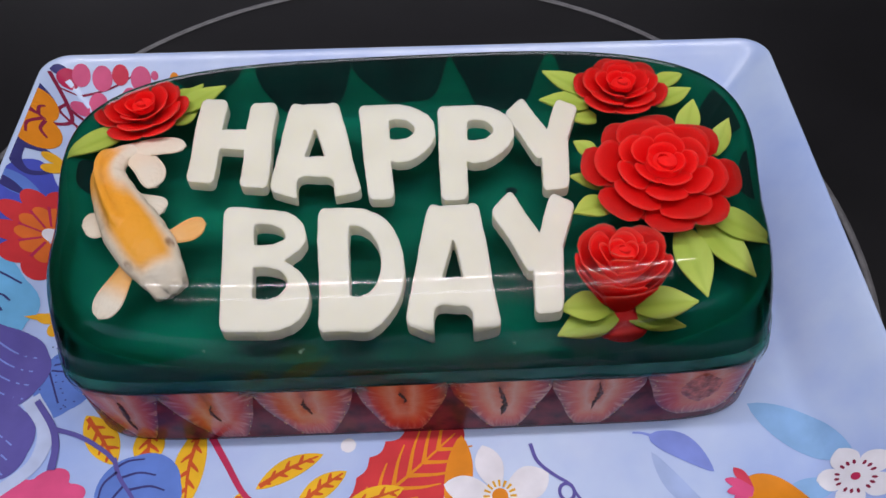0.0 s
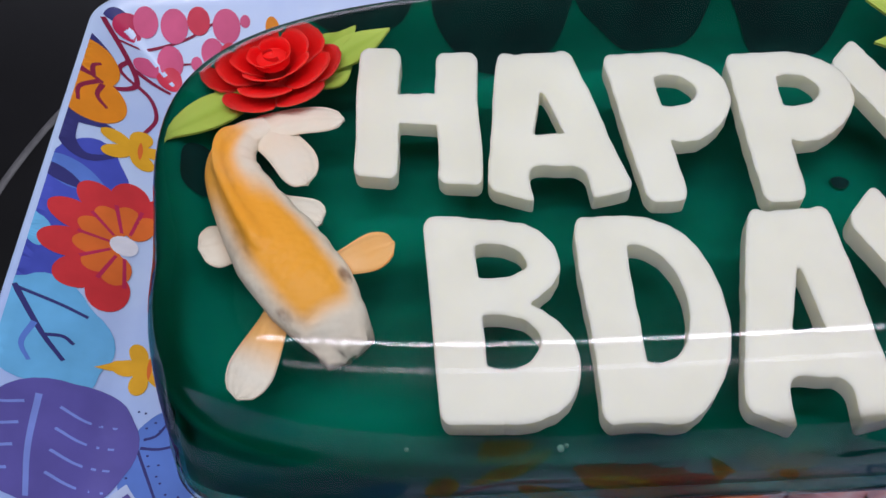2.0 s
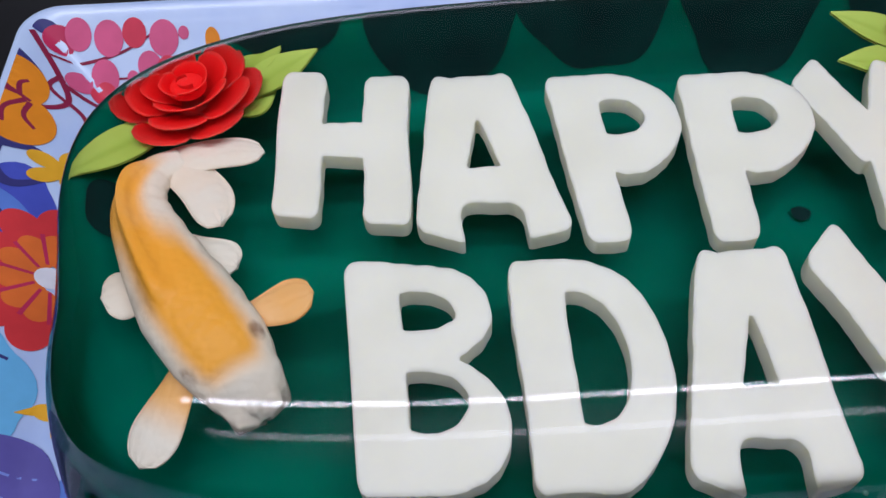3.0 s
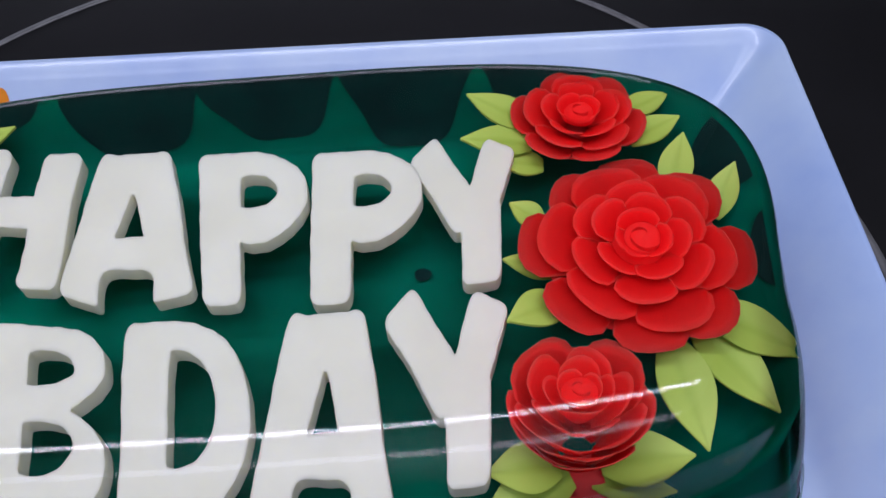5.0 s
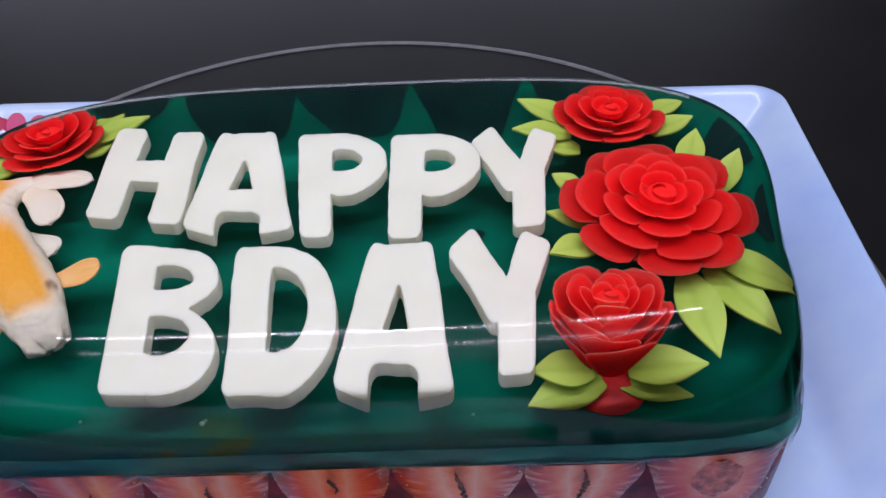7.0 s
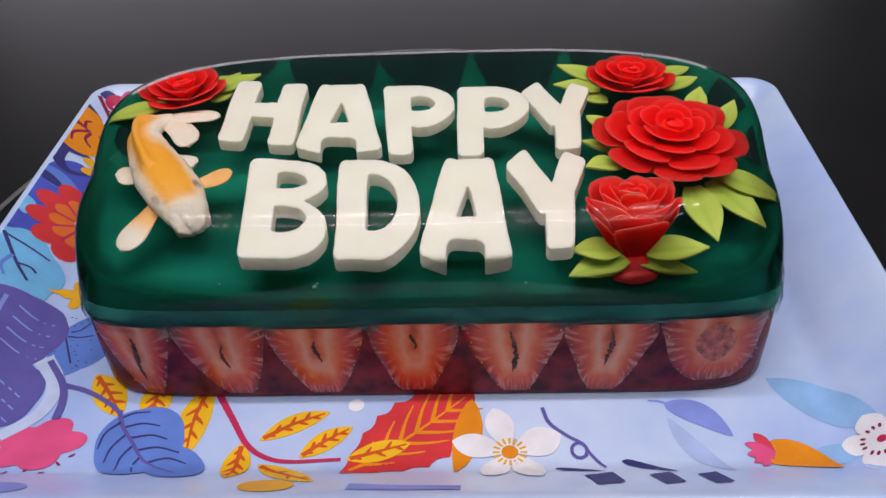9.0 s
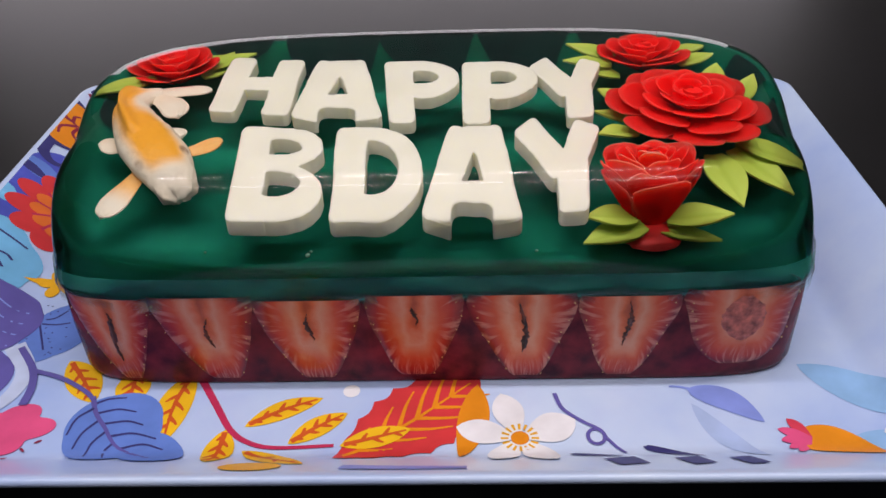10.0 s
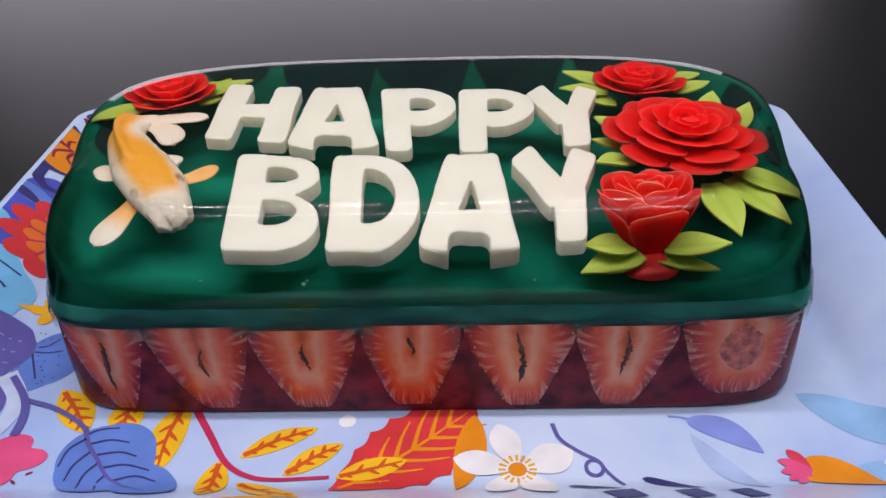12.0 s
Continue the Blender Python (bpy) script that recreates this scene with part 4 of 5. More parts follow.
def petal_mesh(centre, axes, phi, half, r0, r1, deep, lip, rng, flare=1.4, n=9, k=8):
    """One cupped petal between radius r0 and r1 round the rose's axis."""
    ex, ey, ez = axes
    verts, edge, faces = [], [], []
    wav, ph = 0.04 + 0.05 * rng.random(), 6.28 * rng.random()
    for i in range(k + 1):
        b = i / k
        for j in range(n + 1):
            a = 2 * j / n - 1
            bb = b * (1 - 0.22 * a * a - 0.30 * a ** 6 + wav * 0.30 * math.sin(5 * a + ph))
            r = r0 + (r1 - r0) * bb
            ang = phi + a * half * (0.62 + 0.38 * math.sin(min(bb, 1) * math.pi * 0.55))
            h = -deep * max(1 - bb, 0.0) ** flare + lip * bb ** 2 - 0.05 * r1 * a * a * bb + 0.010 * r1 * math.sin(4 * a + ph) * bb
            verts.append(centre + ex * (r * math.cos(ang)) + ey * (r * math.sin(ang)) + ez * h)
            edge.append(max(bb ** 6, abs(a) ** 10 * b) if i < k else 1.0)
    for i in range(k):
        for j in range(n):
            s = i * (n + 1) + j
            faces.append((s, s + 1, s + n + 2, s + n + 1))
    base = len(verts)
    for q in verts[:base]:
        verts.append(q - ez * 0.00035)
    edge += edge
    faces += [tuple(base + x for x in reversed(fc)) for fc in faces[:]]
    border = [j for j in range(n)] + [i * (n + 1) + n for i in range(k)] + [k * (n + 1) + n - j for j in range(n)] + [(k - i) * (n + 1) for i in range(k)]
    for i, s in enumerate(border):
        t = border[(i + 1) % len(border)]
        faces.append((t, s, base + s, base + t))
    return verts, faces, edge


def leaf_blade(parent, base, tip, width, fold=0.15, bend=0.0, fat=0.5):
    """A jelly leaf with a folded mid rib, thickness and a pointed tip."""
    b, t = Vector(base), Vector(tip)
    ax = t - b
    side = ax.cross(Vector((0, 0, 1))).normalized()
    up = side.cross(ax).normalized()
    n, m = 12, 6
    verts, edge, faces = [], [], []
    for i in range(n + 1):
        s = i / n
        w = width / 2 * max(math.sin(math.pi * (0.16 + 0.84 * s) ** (math.log(0.5) / math.log(fat))), 0.0) ** 1.1 + 0.00015
        for j in range(m + 1):
            a = 2 * j / m - 1
            verts.append(b + ax * s + side * (a * w + bend * math.sin(math.pi * s)) + up * (fold * w * abs(a) - 0.0006 * s * s))
            edge.append(0.25 + 0.75 * s - 0.25 * (abs(a) < 0.2))
    for i in range(n):
        for j in range(m):
            s = i * (m + 1) + j
            faces.append((s, s + 1, s + m + 2, s + m + 1))
    base_n = len(verts)
    verts += [q - up * 0.0005 for q in verts[:base_n]]
    edge += edge
    faces += [tuple(base_n + x for x in reversed(fc)) for fc in faces[:]]
    return mesh_object("leaf", [inside(q, 0.985, 0.0014) for q in verts], faces, LEAF, parent, attrs={"edge": edge})


def build_rose(label, centre, radius, layers, leaves, axis=(0, 0, 1), seed=1, turn=0.0, squash=1.0, flare=1.4):
    rng = random.Random(seed)
    rose = empty("jelly_rose", label, "rose", "red jelly roses")
    ez = Vector(axis).normalized()
    ex = Vector((1, 0, 0)) - ez * ez.x
    ex.normalize()
    ey = ez.cross(ex) * squash
    c = Vector(centre)
    for r1, r0, n, deep, lip, h in layers:
        off = rng.random() * 6.28
        for i in range(n):
            phi = off + turn + 2 * math.pi * i / n + 0.12 * (rng.random() - 0.5)
            rr = radius * r1 * (0.95 + 0.1 * rng.random())
            vv, ff, ee = petal_mesh(c + ez * (h * radius + 0.00025 * (i % 3)), (ex, ey, ez), phi, math.pi / n * 1.22, radius * r0, rr, deep * radius, lip * radius, rng, flare)
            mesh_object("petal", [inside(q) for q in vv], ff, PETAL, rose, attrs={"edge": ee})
    cone = [[tuple(c + ex * (q * radius * math.cos(2 * math.pi * i / 28)) + ey * (q * radius * math.sin(2 * math.pi * i / 28)) + ez * radius * z) for i in range(28)]
            for q, z in ((0.80, layers[0][5] - 0.06 * layers[0][3] - 0.06), (0.45, layers[0][5] - 0.55 * layers[0][3] - 0.04), (0.12, layers[0][5] - 0.95 * layers[0][3]))]
    if squash == 1.0 and flare > 1.0:
        vv, ff = rings_mesh(cone, True, False)
        mesh_object("receptacle", [inside(q, 0.93, 0.003) for q in vv], ff, STALK, rose)
    # rolled heart of the rose
    vv, ff, ee = [], [], []
    n = 30
    for i in range(n + 1):
        a = 5.6 * i / n + turn
        r = radius * (0.03 + 0.13 * i / n)
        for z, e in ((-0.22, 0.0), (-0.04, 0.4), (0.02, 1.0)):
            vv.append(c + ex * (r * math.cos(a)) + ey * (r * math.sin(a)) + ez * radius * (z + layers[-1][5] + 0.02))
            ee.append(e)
    for i in range(n):
        for j in range(2):
            s = i * 3 + j
            ff.append((s, s + 3, s + 4, s + 1))
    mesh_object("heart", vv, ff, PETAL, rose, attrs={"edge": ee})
    top = layers[-1][5]
    bud = [[c + ex * (q * radius * math.cos(2 * math.pi * i / 24)) + ey * (q * radius * math.sin(2 * math.pi * i / 24)) + ez * radius * (z + top + 0.012 * math.sin(4 * math.pi * i / 24)) for i in range(24)]
           for q, z in ((0.26, -0.12), (0.20, -0.05), (0.14, -0.015), (0.07, 0.0), (0.02, 0.004))]
    vv, ff = rings_mesh(bud)
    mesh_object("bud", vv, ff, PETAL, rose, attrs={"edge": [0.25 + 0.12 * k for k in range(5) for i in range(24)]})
    for lf in leaves:
        leaf_blade(rose, *lf)
    return rose


OPEN = [(1.0, 0.30, 8, 0.10, 0.02, -0.10), (0.84, 0.25, 6, 0.10, 0.04, -0.03), (0.62, 0.20, 6, 0.12, 0.05, 0.03), (0.44, 0.12, 5, 0.13, 0.06, 0.08), (0.26, 0.06, 3, 0.12, 0.06, 0.11)]
CUP = [(1.0, 0.25, 6, 0.34, 0.02, -0.12), (0.84, 0.20, 5, 0.34, 0.06, -0.03), (0.60, 0.15, 5, 0.34, 0.08, 0.03), (0.34, 0.08, 3, 0.26, 0.05, 0.07)]
build_rose("large open red jelly rose with layered petals and green leaves", (0.0660, -0.0016, 0.0612), 0.0232, OPEN,
           [((0.048, 0.0085, 0.0565), (0.0418, 0.0130, 0.0590), 0.0060), ((0.050, -0.0030, 0.055), (0.0390, -0.0005, 0.0580), 0.006), ((0.050, -0.0100, 0.055), (0.0385, -0.0150, 0.0580), 0.0085),
            ((0.0765, 0.0150, 0.056), (0.0815, 0.0285, 0.060), 0.0072), ((0.0840, 0.0080, 0.055), (0.0905, 0.0190, 0.060), 0.0064),
            ((0.0780, -0.0130, 0.053), (0.0975, -0.0225, 0.0490), 0.0105), ((0.0760, -0.0160, 0.052), (0.0890, -0.0335, 0.0480), 0.0105), ((0.0700, -0.0190, 0.052), (0.0735, -0.0405, 0.0490), 0.0105)],
           axis=(0.05, -0.06, 1), seed=3, squash=1.0)
build_rose("red jelly rose with pointed pale green leaves", (0.0586, 0.0325, 0.0640), 0.0146, CUP,
           [((0.049, 0.0330, 0.0600), (0.0347, 0.0433, 0.0620), 0.0085), ((0.048, 0.0280, 0.0595), (0.0324, 0.0301, 0.0615), 0.0085), ((0.050, 0.0230, 0.058), (0.0400, 0.0240, 0.060), 0.0070),
            ((0.0690, 0.0340, 0.0610), (0.0800, 0.0391, 0.0620), 0.0064), ((0.0690, 0.0265, 0.0600), (0.0810, 0.0318, 0.0620), 0.0070)], seed=11, axis=(0.0, 0.05, 1))
build_rose("small red jelly rose beside the koi figure", (-0.0955, 0.0335, 0.0630), 0.0150, CUP,
           [((-0.0850, 0.0340, 0.0590), (-0.0705, 0.0442, 0.0610), 0.0085), ((-0.0860, 0.0390, 0.0590), (-0.0780, 0.0505, 0.0610), 0.0080), ((-0.0860, 0.0300, 0.0580), (-0.0790, 0.0350, 0.0590), 0.0080),
            ((-0.1000, 0.0265, 0.0590), (-0.1185, 0.0150, 0.0600), 0.0095), ((-0.1020, 0.0300, 0.0580), (-0.1160, 0.0262, 0.0595), 0.0070)], seed=19, axis=(0.0, 0.02, 1))
tall = build_rose("red jelly rose on a funnel of petals above green leaves", (0.0497, -0.0318, 0.0600), 0.0138,
                  [(0.70, 0.22, 4, 0.62, 0.04, -0.72), (0.96, 0.32, 4, 1.05, 0.03, -0.34), (1.0, 0.30, 5, 1.10, 0.02, -0.10), (0.97, 0.30, 4, 1.05, 0.05, -0.02), (0.70, 0.18, 5, 0.80, 0.05, 0.02), (0.48, 0.14, 4, 0.60, 0.06, 0.04), (0.31, 0.10, 3, 0.40, 0.04, 0.05)],
                  [((0.0480, -0.0415, 0.0435), (0.0312, -0.0470, 0.0425), 0.0105), ((0.0460, -0.0400, 0.0450), (0.0322, -0.0410, 0.0470), 0.0100), ((0.0520, -0.0425, 0.0425), (0.0680, -0.0450, 0.0415), 0.0065), ((0.0540, -0.0395, 0.0440), (0.0715, -0.0400, 0.0465), 0.0110)],
                  axis=(-0.02, 0.22, 0.96), seed=27, flare=0.95)
stem_rings = [[(0.0498 + r * math.cos(2 * math.pi * i / 24) * (1 + 0.1 * math.sin(3 * i)), -0.0440 + dy + r * 0.8 * math.sin(2 * math.pi * i / 24), z) for i in range(24)]
              for r, dy, z in ((0.0078, 0.0010, 0.0404), (0.0080, 0.0012, 0.0410), (0.0064, 0.0026, 0.0420), (0.0030, 0.0050, 0.0432))]
v, f = rings_mesh(stem_rings)
mesh_object("stem_base", v, f, STALK, tall, "blurred red injected base")

# ---- koi figure ----


def build_koi():
    """Moulded koi: lofted body with back ridge and scales, flat fins and a forked tail in one mesh."""
    verts, faces, tint, spot = [], [], [], []
    spine = spline([(-0.0962, 0.0190, 0.0572), (-0.1010, 0.0155, 0.0575), (-0.1026, 0.0080, 0.0575), (-0.0985, -0.0015, 0.0570), (-0.0915, -0.0130, 0.0562), (-0.0853, -0.0215, 0.0550), (-0.0812, -0.0272, 0.0528), (-0.0788, -0.0312, 0.0492)], 9)
    wid = [0.0030, 0.0040, 0.0052, 0.0068, 0.0088, 0.0086, 0.0070, 0.0046]
    n, k = len(spine), 40
    for i, p in enumerate(spine):
        d = spine[min(i + 1, n - 1)] - spine[max(i - 1, 0)]
        d /= np.linalg.norm(d)
        s = np.array((-d[1], d[0], 0))
        s /= np.linalg.norm(s)
        x = i / (n - 1) * 7
        w = float(np.interp(x, range(8), wid))
        for j in range(k):
            a = 2 * math.pi * j / k
            ca, sa = math.cos(a), math.sin(a)
            scale = 1 + 0.020 * math.sin(12.0 * x) * (0.8 < x < 4.6) * smoothstep(-0.3, 0.4, ca)
            fold = math.exp(-((ca + 0.34) / 0.16) ** 2) * (sa > 0) * smoothstep(0.6, 1.6, x) * (1 - smoothstep(3.9, 4.15, x))
            lid = math.exp(-((x - 5.85) / 0.16) ** 2) * (sa > -0.2)
            ragged = smoothstep(6.1, 7.0, x) * (0.13 * math.sin(7 * a + 2.0) + 0.10 * math.sin(16 * a + 4 * x) + 0.12 * math.sin(3 * a))
            height = max(sa, -0.5) * w * 0.64 * (scale - 0.07 * lid) + 0.0030 * fold
            verts.append(p + s * (w * ca * (scale - 0.05 * lid) * (1 + 0.5 * ragged) - 0.0007 * fold) + d * (0.0055 * max(ragged, -0.1)) + np.array((0, 0, height)))
            back = smoothstep(0.55, 0.0, ca) * smoothstep(-0.55, 0.25, sa)
            crown = smoothstep(-0.05, 0.75, sa) * smoothstep(0.95, 0.45, abs(ca))
            blend = smoothstep(2.4, 3.6, x)
            tint.append((back * (1 - blend) * smoothstep(0.2, 1.3, x) * 0.85 + crown * blend) * (1 - smoothstep(5.5, 6.3, x)) + 0.06)
            eye = max(math.exp(-((x - 5.35) / 0.20) ** 2 - ((a - aa) / 0.20) ** 2) for aa in (0.66, 2.60))
            spot.append(min(1.0, 2.6 * eye + 0.50 * math.exp(-((x - 3.9) / 0.6) ** 2) * smoothstep(-0.1, -0.7, ca)))
    for i in range(n - 1):
        for j in range(k):
            faces.append((i * k + j, i * k + (j + 1) % k, (i + 1) * k + (j + 1) % k, (i + 1) * k + j))
    faces.append(tuple(range(k)))
    start = len(verts)
    for ring in (0.7, 0.35):
        for j in range(k):
            q = np.array(verts[(n - 1) * k + j])
            verts.append(spine[-1] + (q - spine[-1]) * ring + d * 0.0016 * (1 - ring) - np.array((0, 0, 0.0008 * (1 - ring))))
            tint.append(0.05)
            spot.append(0.0)
    for a0, b0 in (((n - 1) * k, start), (start, start + k)):
        faces += [(a0 + j, a0 + (j + 1) % k, b0 + (j + 1) % k, b0 + j) for j in range(k)]
    faces.append(tuple(start + k + j for j in range(k)))

    def fin(base, tip, w0, w1, z0, z1, t0, t1, bend=0.0, notch=0.0):
        b, t = np.array(base), np.array(tip)
        ax = t - b
        sd = np.array((-ax[1], ax[0])) / np.linalg.norm(ax)
        start, rows, cols = len(verts), 16, 12
        for under in (0, 1):
            for i in range(rows + 1):
                q = i / rows
                w = (w0 + (w1 - w0) * smoothstep(0, 0.7 if not notch else 0.95, q)) / 2 * ((max(1 - max((q - 0.62) / 0.38, 0) ** 2.2, 0)) ** 0.5 if not notch else 1.0) + 0.0001
                for j in range(cols + 1):
                    a = 2 * j / cols - 1
                    c = b + ax * q * (1 - notch * (1 - abs(a)) ** 1.3 - (notch * 0.40 * max(abs(a) - 0.62, 0) / 0.38 * max(abs(a) - 0.62, 0) / 0.38)) + sd * (a * w + bend * math.sin(math.pi * q))
                    h = z0 + (z1 - z0) * q + (0.0013 * (1 - a * a) * (1 - 0.5 * q) + 0.00018 * math.sin(14 * a) * q) * (1 if not under else -0.8)
                    verts.append(np.array((c[0], c[1], h)))
                    tint.append(t0 + (t1 - t0) * smoothstep(0.25, 0.75, q))
        half = (rows + 1) * (cols + 1)
        for i in range(rows):
            for j in range(cols):
                s = start + i * (cols + 1) + j
                faces.append((s, s + 1, s + cols + 2, s + cols + 1))
                faces.append(tuple(half + x for x in (s + cols + 1, s + cols + 2, s + 1, s)))
        edge = [start + j for j in range(cols + 1)] + [start + i * (cols + 1) + cols for i in range(1, rows + 1)] + [start + rows * (cols + 1) + j for j in range(cols - 1, -1, -1)] + [start + i * (cols + 1) for i in range(rows - 1, 0, -1)]
        for i, s in enumerate(edge):
            t2 = edge[(i + 1) % len(edge)]
            faces.append((s, t2, half + t2, half + s))

    fin((-0.0985, 0.0178), (-0.0800, 0.0188), 0.0080, 0.0072, 0.0574, 0.0582, 0.14, 0.02, 0.0012)
    fin((-0.0975, 0.0178), (-0.0870, 0.0030), 0.0080, 0.0088, 0.0572, 0.0566, 0.14, 0.02, 0.0014)
    fin((-0.0830, -0.0150), (-0.0697, -0.0122), 0.0048, 0.0086, 0.0530, 0.0560, 0.72, 0.80)
    fin((-0.0915, -0.0235), (-0.0990, -0.0385), 0.0055, 0.0092, 0.0520, 0.0470, 0.85, 0.02)
    fin((-0.0985, -0.0065), (-0.1078, -0.0098), 0.0070, 0.0105, 0.0520, 0.0540, 0.25, 0.04)
    fin((-0.0950, 0.0015), (-0.0842, -0.0045), 0.0060, 0.0090, 0.0530, 0.0536, 0.05, 0.0)
    ob = mesh_object("koi_figure", verts, faces, KOI, attrs={"tint": tint, "spot": spot + [0.0] * (len(tint) - len(spot))})
    return tagged(ob, "orange and white moulded jelly koi set in the green cake", "figurine")


build_koi()

# ---- strawberries round the base ----
WALL_LINE = [np.array(p) for p in cake_ring(0.9985, 0.0, 720, 0.0)]
WALL_LINE = WALL_LINE[540:] + WALL_LINE[:540]
STEPS = np.cumsum([0] + [float(np.linalg.norm(WALL_LINE[(i + 1) % 720] - WALL_LINE[i])) for i in range(720)])


def on_wall(s, z, out=0.0):
    """The place on the cake's wall at the length s from the middle of its front, counter-clockwise seen from above."""
    s %= STEPS[-1]
    i = int(np.searchsorted(STEPS, s, "right")) - 1
    t = (s - STEPS[i]) / (STEPS[i + 1] - STEPS[i])
    a, b = WALL_LINE[i % 720], WALL_LINE[(i + 1) % 720]
    p = a * (1 - t) + b * t
    d = (b - a) / np.linalg.norm(b - a)
    lean = -0.0006 * (1 - min(z / 0.006, 1)) ** 2
    return np.array((p[0] + d[1] * (out + lean), p[1] - d[0] * (out + lean), z))


def seed_mesh():
    bm = bmesh.new()
    bmesh.ops.create_icosphere(bm, subdivisions=1, radius=0.00036)
    me = bpy.data.meshes.new("seed")
    bm.to_mesh(me)
    bm.free()
    me.materials.append(SEED)
    me.polygons.foreach_set("use_smooth", [True] * len(me.polygons))
    return me


SEED_MESH = seed_mesh()


def build_strawberry(s, width, top, bottom, taper, skew, crack, label, seed, seeded=True):
    """A halved strawberry, cut face outwards: face, skin behind, core crack and seeds along the edge."""
    rng = random.Random(seed)
    berry = empty("strawberry_half", label, "strawberry", "strawberries round the cake")
    n, m = 18, 16
    verts, rim, ang, faces = [], [], [], []

    def half(vv):
        body = 1 - (1 - taper) * smoothstep(0.0, 1.15, vv) ** 0.9
        return width / 2 * body * max(1 - vv ** 4.5, 0) ** 0.5 * (0.93 + 0.07 * smoothstep(0, 0.12, vv)) * (1 + 0.02 * math.sin(11 * vv + seed)) + 0.0005

    def face_point(a, vv, out):
        z = top + (bottom - top) * vv
        return on_wall(s + skew * vv ** 1.5 * width + a * half(vv), z, out)

    for i in range(n + 1):
        vv = i / n
        for j in range(m + 1):
            a = 2 * j / m - 1
            verts.append(face_point(a, vv, 0.0007 * (1 - max(abs(a), vv) ** 8) - 0.0002))
            rim.append(min(1.0, max(abs(a) ** 1.15 * (1 - 0.12 * (1 - vv)), ((vv - 0.12) / 0.88) ** 2.2 if vv > 0.12 else 0.0)))
            ang.append(1.55 * math.atan2(vv - 0.30, 0.75 * abs(a) + 0.22) + (40 if a > 0 else 0))
    for i in range(n):
        for j in range(m):
            q = i * (m + 1) + j
            faces.append((q, q + m + 1, q + m + 2, q + 1))
    mesh_object("cut_face", verts, faces, FLESH, berry, attrs={"rim": rim, "ang": ang})
    sv, sf = [], []
    for i in range(n + 1):
        vv = i / n
        for j in range(9):
            t = math.pi * j / 8
            sv.append(face_point(math.cos(t), vv, -0.0004 - math.sin(t) * half(vv) * 0.55))
    for i in range(n):
        for j in range(8):
            q = i * 9 + j
            sf.append((q, q + 1, q + 10, q + 9))
    mesh_object("skin", sv, sf, SKIN, berry)
    if crack:
        length, w, c0 = crack
        cv, cf = [], []
        rows = 22
        for i in range(rows + 1):
            q = i / rows
            vv = c0 + length * q
            bulge = math.sin(math.pi * min(max(q, 0.02), 0.98)) ** (0.55 if w > 0.1 else 0.8)
            if w <= 0.1:
                bulge *= 0.45 + 0.55 * abs(math.sin(3.2 * q + seed))
            ctr = (0.08 * math.sin(5 * q + seed) + 0.05 * (rng.random() - 0.5)) if w <= 0.1 else 0.0
            for a, o in ((-1, 0.0006), (0, 0.0010), (1, 0.0006)):
                z = top + (bottom - top) * vv
                ww = w * bulge * ((0.93 + 0.14 * rng.random()) if w > 0.1 else (0.45 + 0.95 * rng.random()))
                cv.append(on_wall(s + skew * vv ** 1.5 * width + (ctr * width / 3 + a * ww * width), z, o))
        for i in range(rows):
            for j in range(2):
                q = i * 3 + j
                cf.append((q, q + 3, q + 4, q + 1))
        mesh_object("core", cv, cf, GRAIN if w > 0.1 else PITH, berry, "grainy pink hollow core" if w > 0.1 else "dark hollow core", smooth=False)
    if seeded:
        for i in range(12):
            vv = 0.08 + 0.86 * (i // 2) / 6 + 0.12 * rng.random()
            a = (1 if i % 2 else -1) * (0.84 + 0.12 * rng.random())
            seed_ob = new("seed", SEED_MESH)
            seed_ob.parent = berry
            k = 0.45 + 0.3 * rng.random()
            seed_ob.matrix_local = Matrix.Translation(face_point(a, min(vv, 0.95), 0.0003)) @ Matrix.Diagonal((k, 0.7 * k, 1.3 * k, 1))
    return berry


HALF = "halved red strawberry, cut face outwards in red gelatin"
MID = BX
FRONT = [(-0.0975, 0.0245, 0.0002, 0.30, 0.10, (0.55, 0.05, 0.15)), (-0.0711, 0.0285, 0.0002, 0.45, 0.12, (0.32, 0.025, 0.22)), (-0.0425, 0.0296, 0.0002, 0.44, 0.04, (0.32, 0.024, 0.14)), (-0.0135, 0.0268, 0.0010, 0.52, -0.02, (0.20, 0.03, 0.12)),
         (0.0152, 0.0298, 0.0001, 0.36, 0.05, (0.55, 0.040, 0.08)), (0.0437, 0.0270, 0.0001, 0.42, -0.05, (0.50, 0.032, 0.05)), (0.0738, 0.0315, 0.0045, 0.80, 0.05, (0.55, 0.19, 0.08))]
for i, (x, w, low, tap, sk, cr) in enumerate(FRONT):
    build_strawberry(x - MID, w, 0.0312 + 0.0008 * math.sin(2.3 * i), low, tap, sk, cr, HALF + (", wide grainy hollow" if i == 6 else ""), i + 1)
PERIM = float(STEPS[-1])
for i in range(13):
    s = 0.113 + (PERIM - 0.226) * (i + 0.5) / 13
    build_strawberry(s, 0.0265, 0.0300 + 0.0006 * math.sin(1.7 * i), 0.001, 0.35 + 0.12 * (i % 3), 0.05 * ((i % 3) - 1), (0.4, 0.03, 0.1), HALF, 30 + i, i in (0, 12))

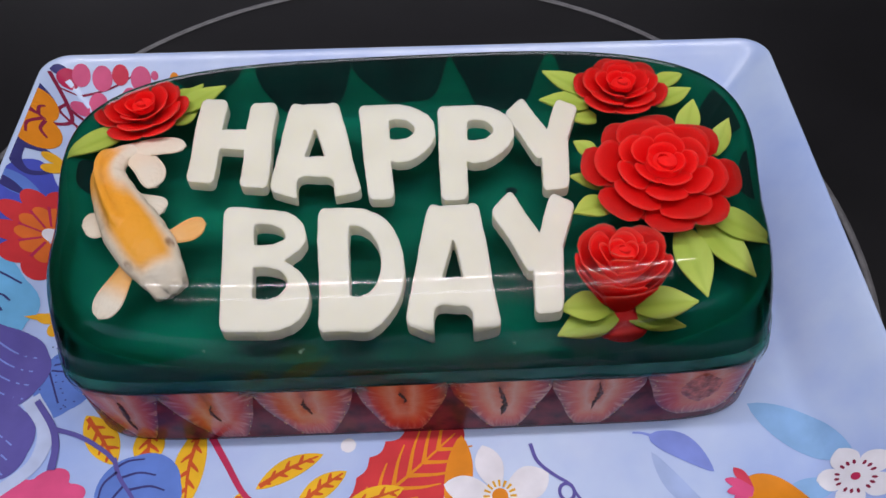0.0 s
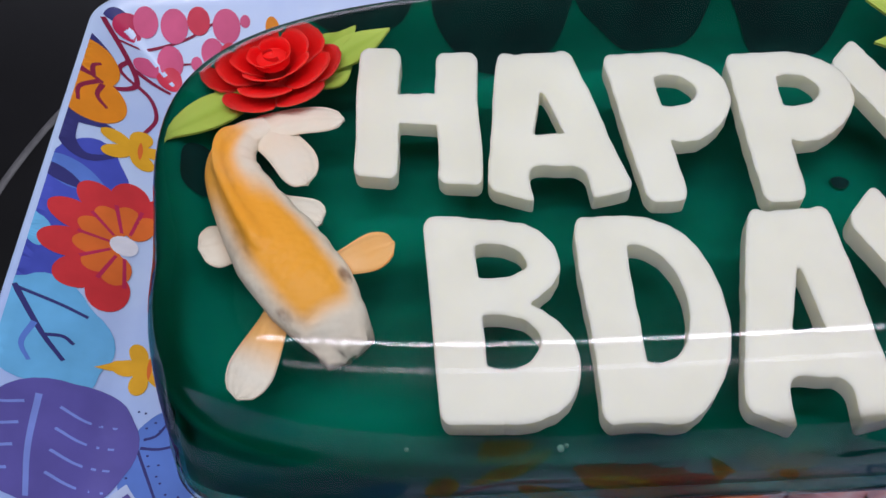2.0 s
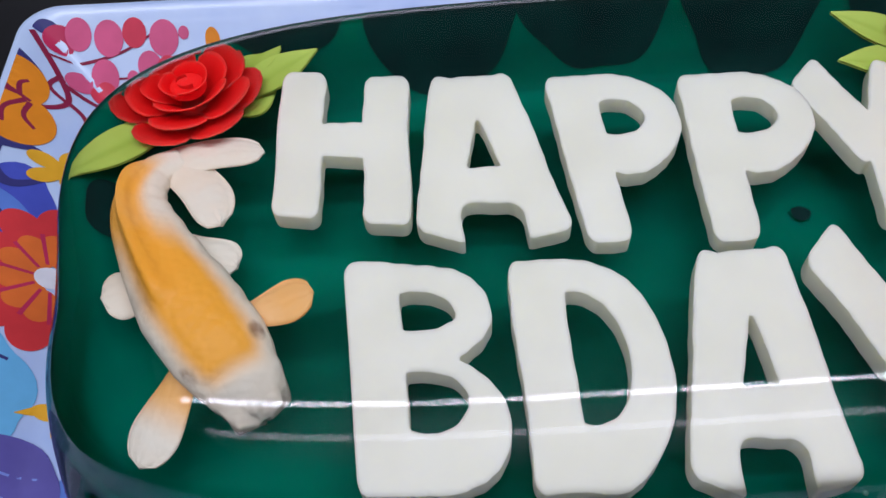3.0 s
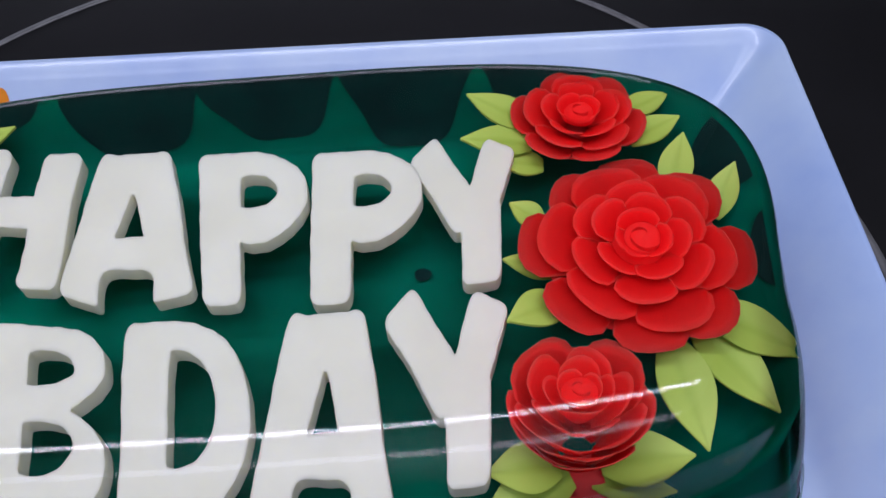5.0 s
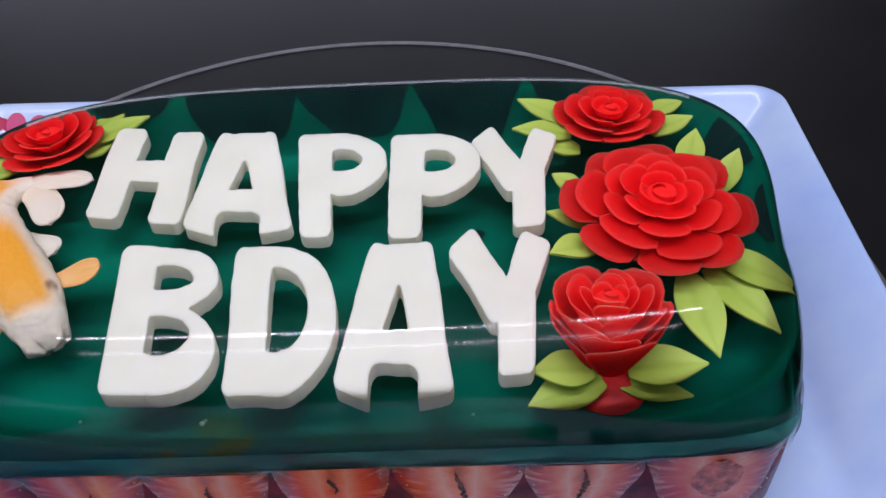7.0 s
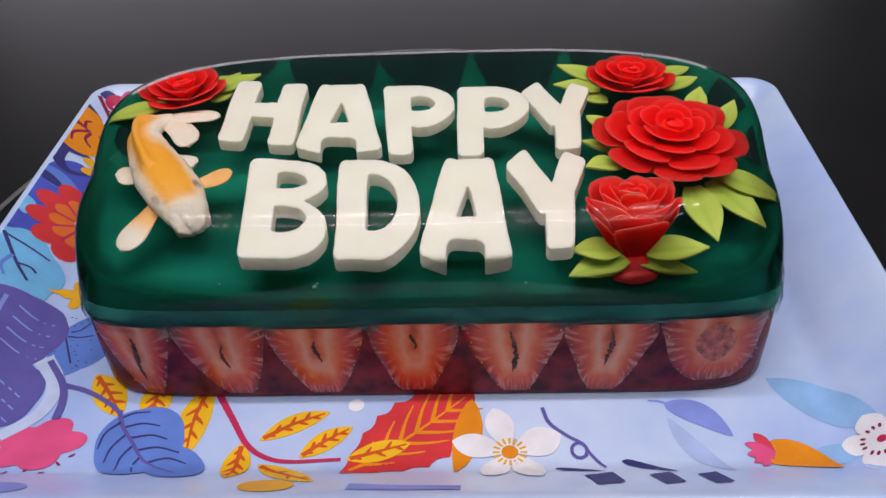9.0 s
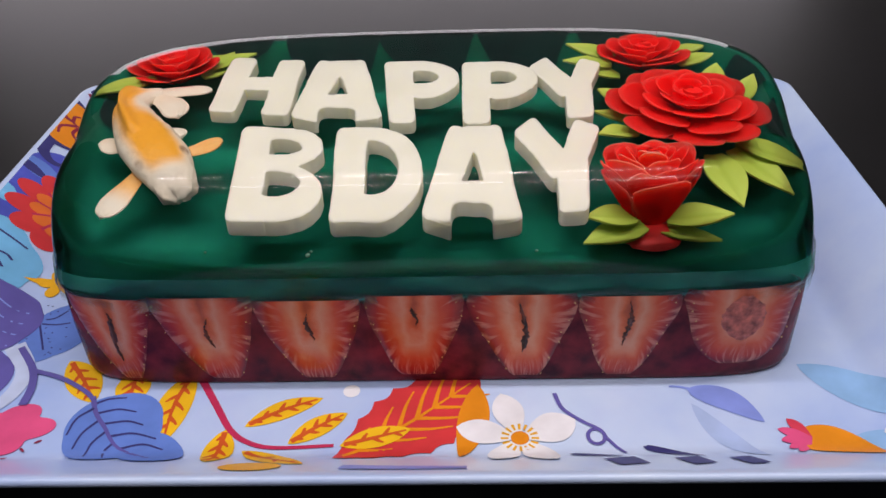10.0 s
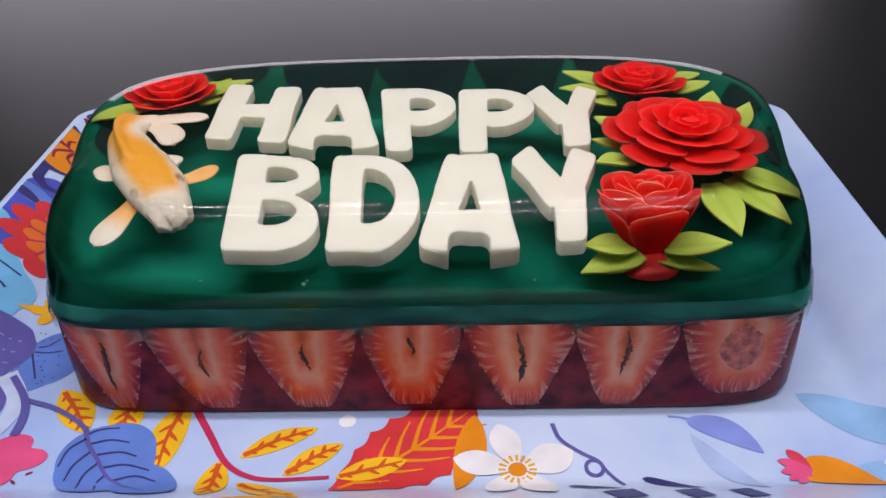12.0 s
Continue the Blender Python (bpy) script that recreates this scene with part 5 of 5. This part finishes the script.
# dark sheets laid on the green's far edge, painting in dim strawberry backs
for i, (x0, rx, ry) in enumerate(((-0.0800, 0.0172, 0.0085), (-0.0450, 0.0168, 0.0100), (-0.0120, 0.0164, 0.0082), (0.0212, 0.0164, 0.0102), (0.0545, 0.0170, 0.0095))):
    loops = []
    for q in [k / 14 for k in range(14, 0, -1)]:
        ring = []
        for k in range(64):
            t = 2 * math.pi * k / 64
            wob = 1 + 0.05 * math.sin(3 * t + 2 * i) + 0.03 * math.sin(7 * t + i)
            x, y = x0 + q * rx * wob * math.cos(t), 0.0530 + q * ry * wob * math.sin(t)
            u = cake_u(x, y)
            if u > 0.978:
                x, y, u = CX + (x - CX) * 0.978 / u, CY + (y - CY) * 0.978 / u, 0.978
            ring.append((x, y, min(green_z(x, y, u) + 0.0003 + 0.0007 * (1 - q * q) ** 0.5 + 0.0002 * (i % 2), dome(x, y, u) - 0.0004)))
        loops.append(ring)
    v, f = rings_mesh(loops)
    mesh_object("dark_sheet", v, f, DEEP, cake, "dark sheet on the green, a strawberry back dimmed by the jelly")

# dark sheets on the green paint dim fruit (ends) and a dimple (between letters)
for x0, y0, rx, ry in ((0.0905, 0.0230, 0.0070, 0.0085), (0.0950, 0.0000, 0.0045, 0.0080), (-0.1100, 0.0110, 0.0040, 0.0055), (0.0220, 0.0045, 0.0019, 0.0017)):
    bm = bmesh.new()
    loops = [[bm.verts.new((x0 + q * rx * math.cos(t) * (1 + 0.1 * math.sin(3 * t + x0 * 900)), y0 + q * ry * math.sin(t), 0)) for t in [2 * math.pi * k / 28 for k in range(28)]] for q in (1.0, 0.6, 0.25)]
    for a, b in zip(loops, loops[1:]):
        for k in range(28):
            bm.faces.new((a[k], a[(k + 1) % 28], b[(k + 1) % 28], b[k]))
    bm.faces.new(loops[-1])
    for q in bm.verts:
        u = cake_u(q.co.x, q.co.y)
        if u > 0.95:
            q.co.x, q.co.y = CX + (q.co.x - CX) * 0.95 / u, CY + (q.co.y - CY) * 0.95 / u
        q.co.z = green_z(q.co.x, q.co.y, min(u, 0.95)) + 0.0006
    part("dark_sheet", bm, DEEP, cake, "dark sheet laid on the green", smooth=True)

# small air bubbles held in the clear gelatin in front of the letters
BUBBLE = varied("bubble_skin", (0.10, 0.30, 0.22), (0.20, 0.42, 0.32), 400, 0.05)
for x, y, z, r in ((-0.0415, -0.0478, 0.0400, 0.0007), (0.0190, -0.0480, 0.0405, 0.0005), (-0.0690, -0.0470, 0.0410, 0.0004), (-0.0405, -0.0478, 0.0412, 0.0004), (0.0035, -0.0300, 0.0450, 0.0004)):
    bm = bmesh.new()
    bmesh.ops.create_uvsphere(bm, u_segments=16, v_segments=8, radius=r)
    for q in bm.verts:
        q.co = (q.co.x + x, q.co.y + y, q.co.z * 0.8 + z)
    part("bubble", bm, BUBBLE, cake, "small trapped air bubble", smooth=True)
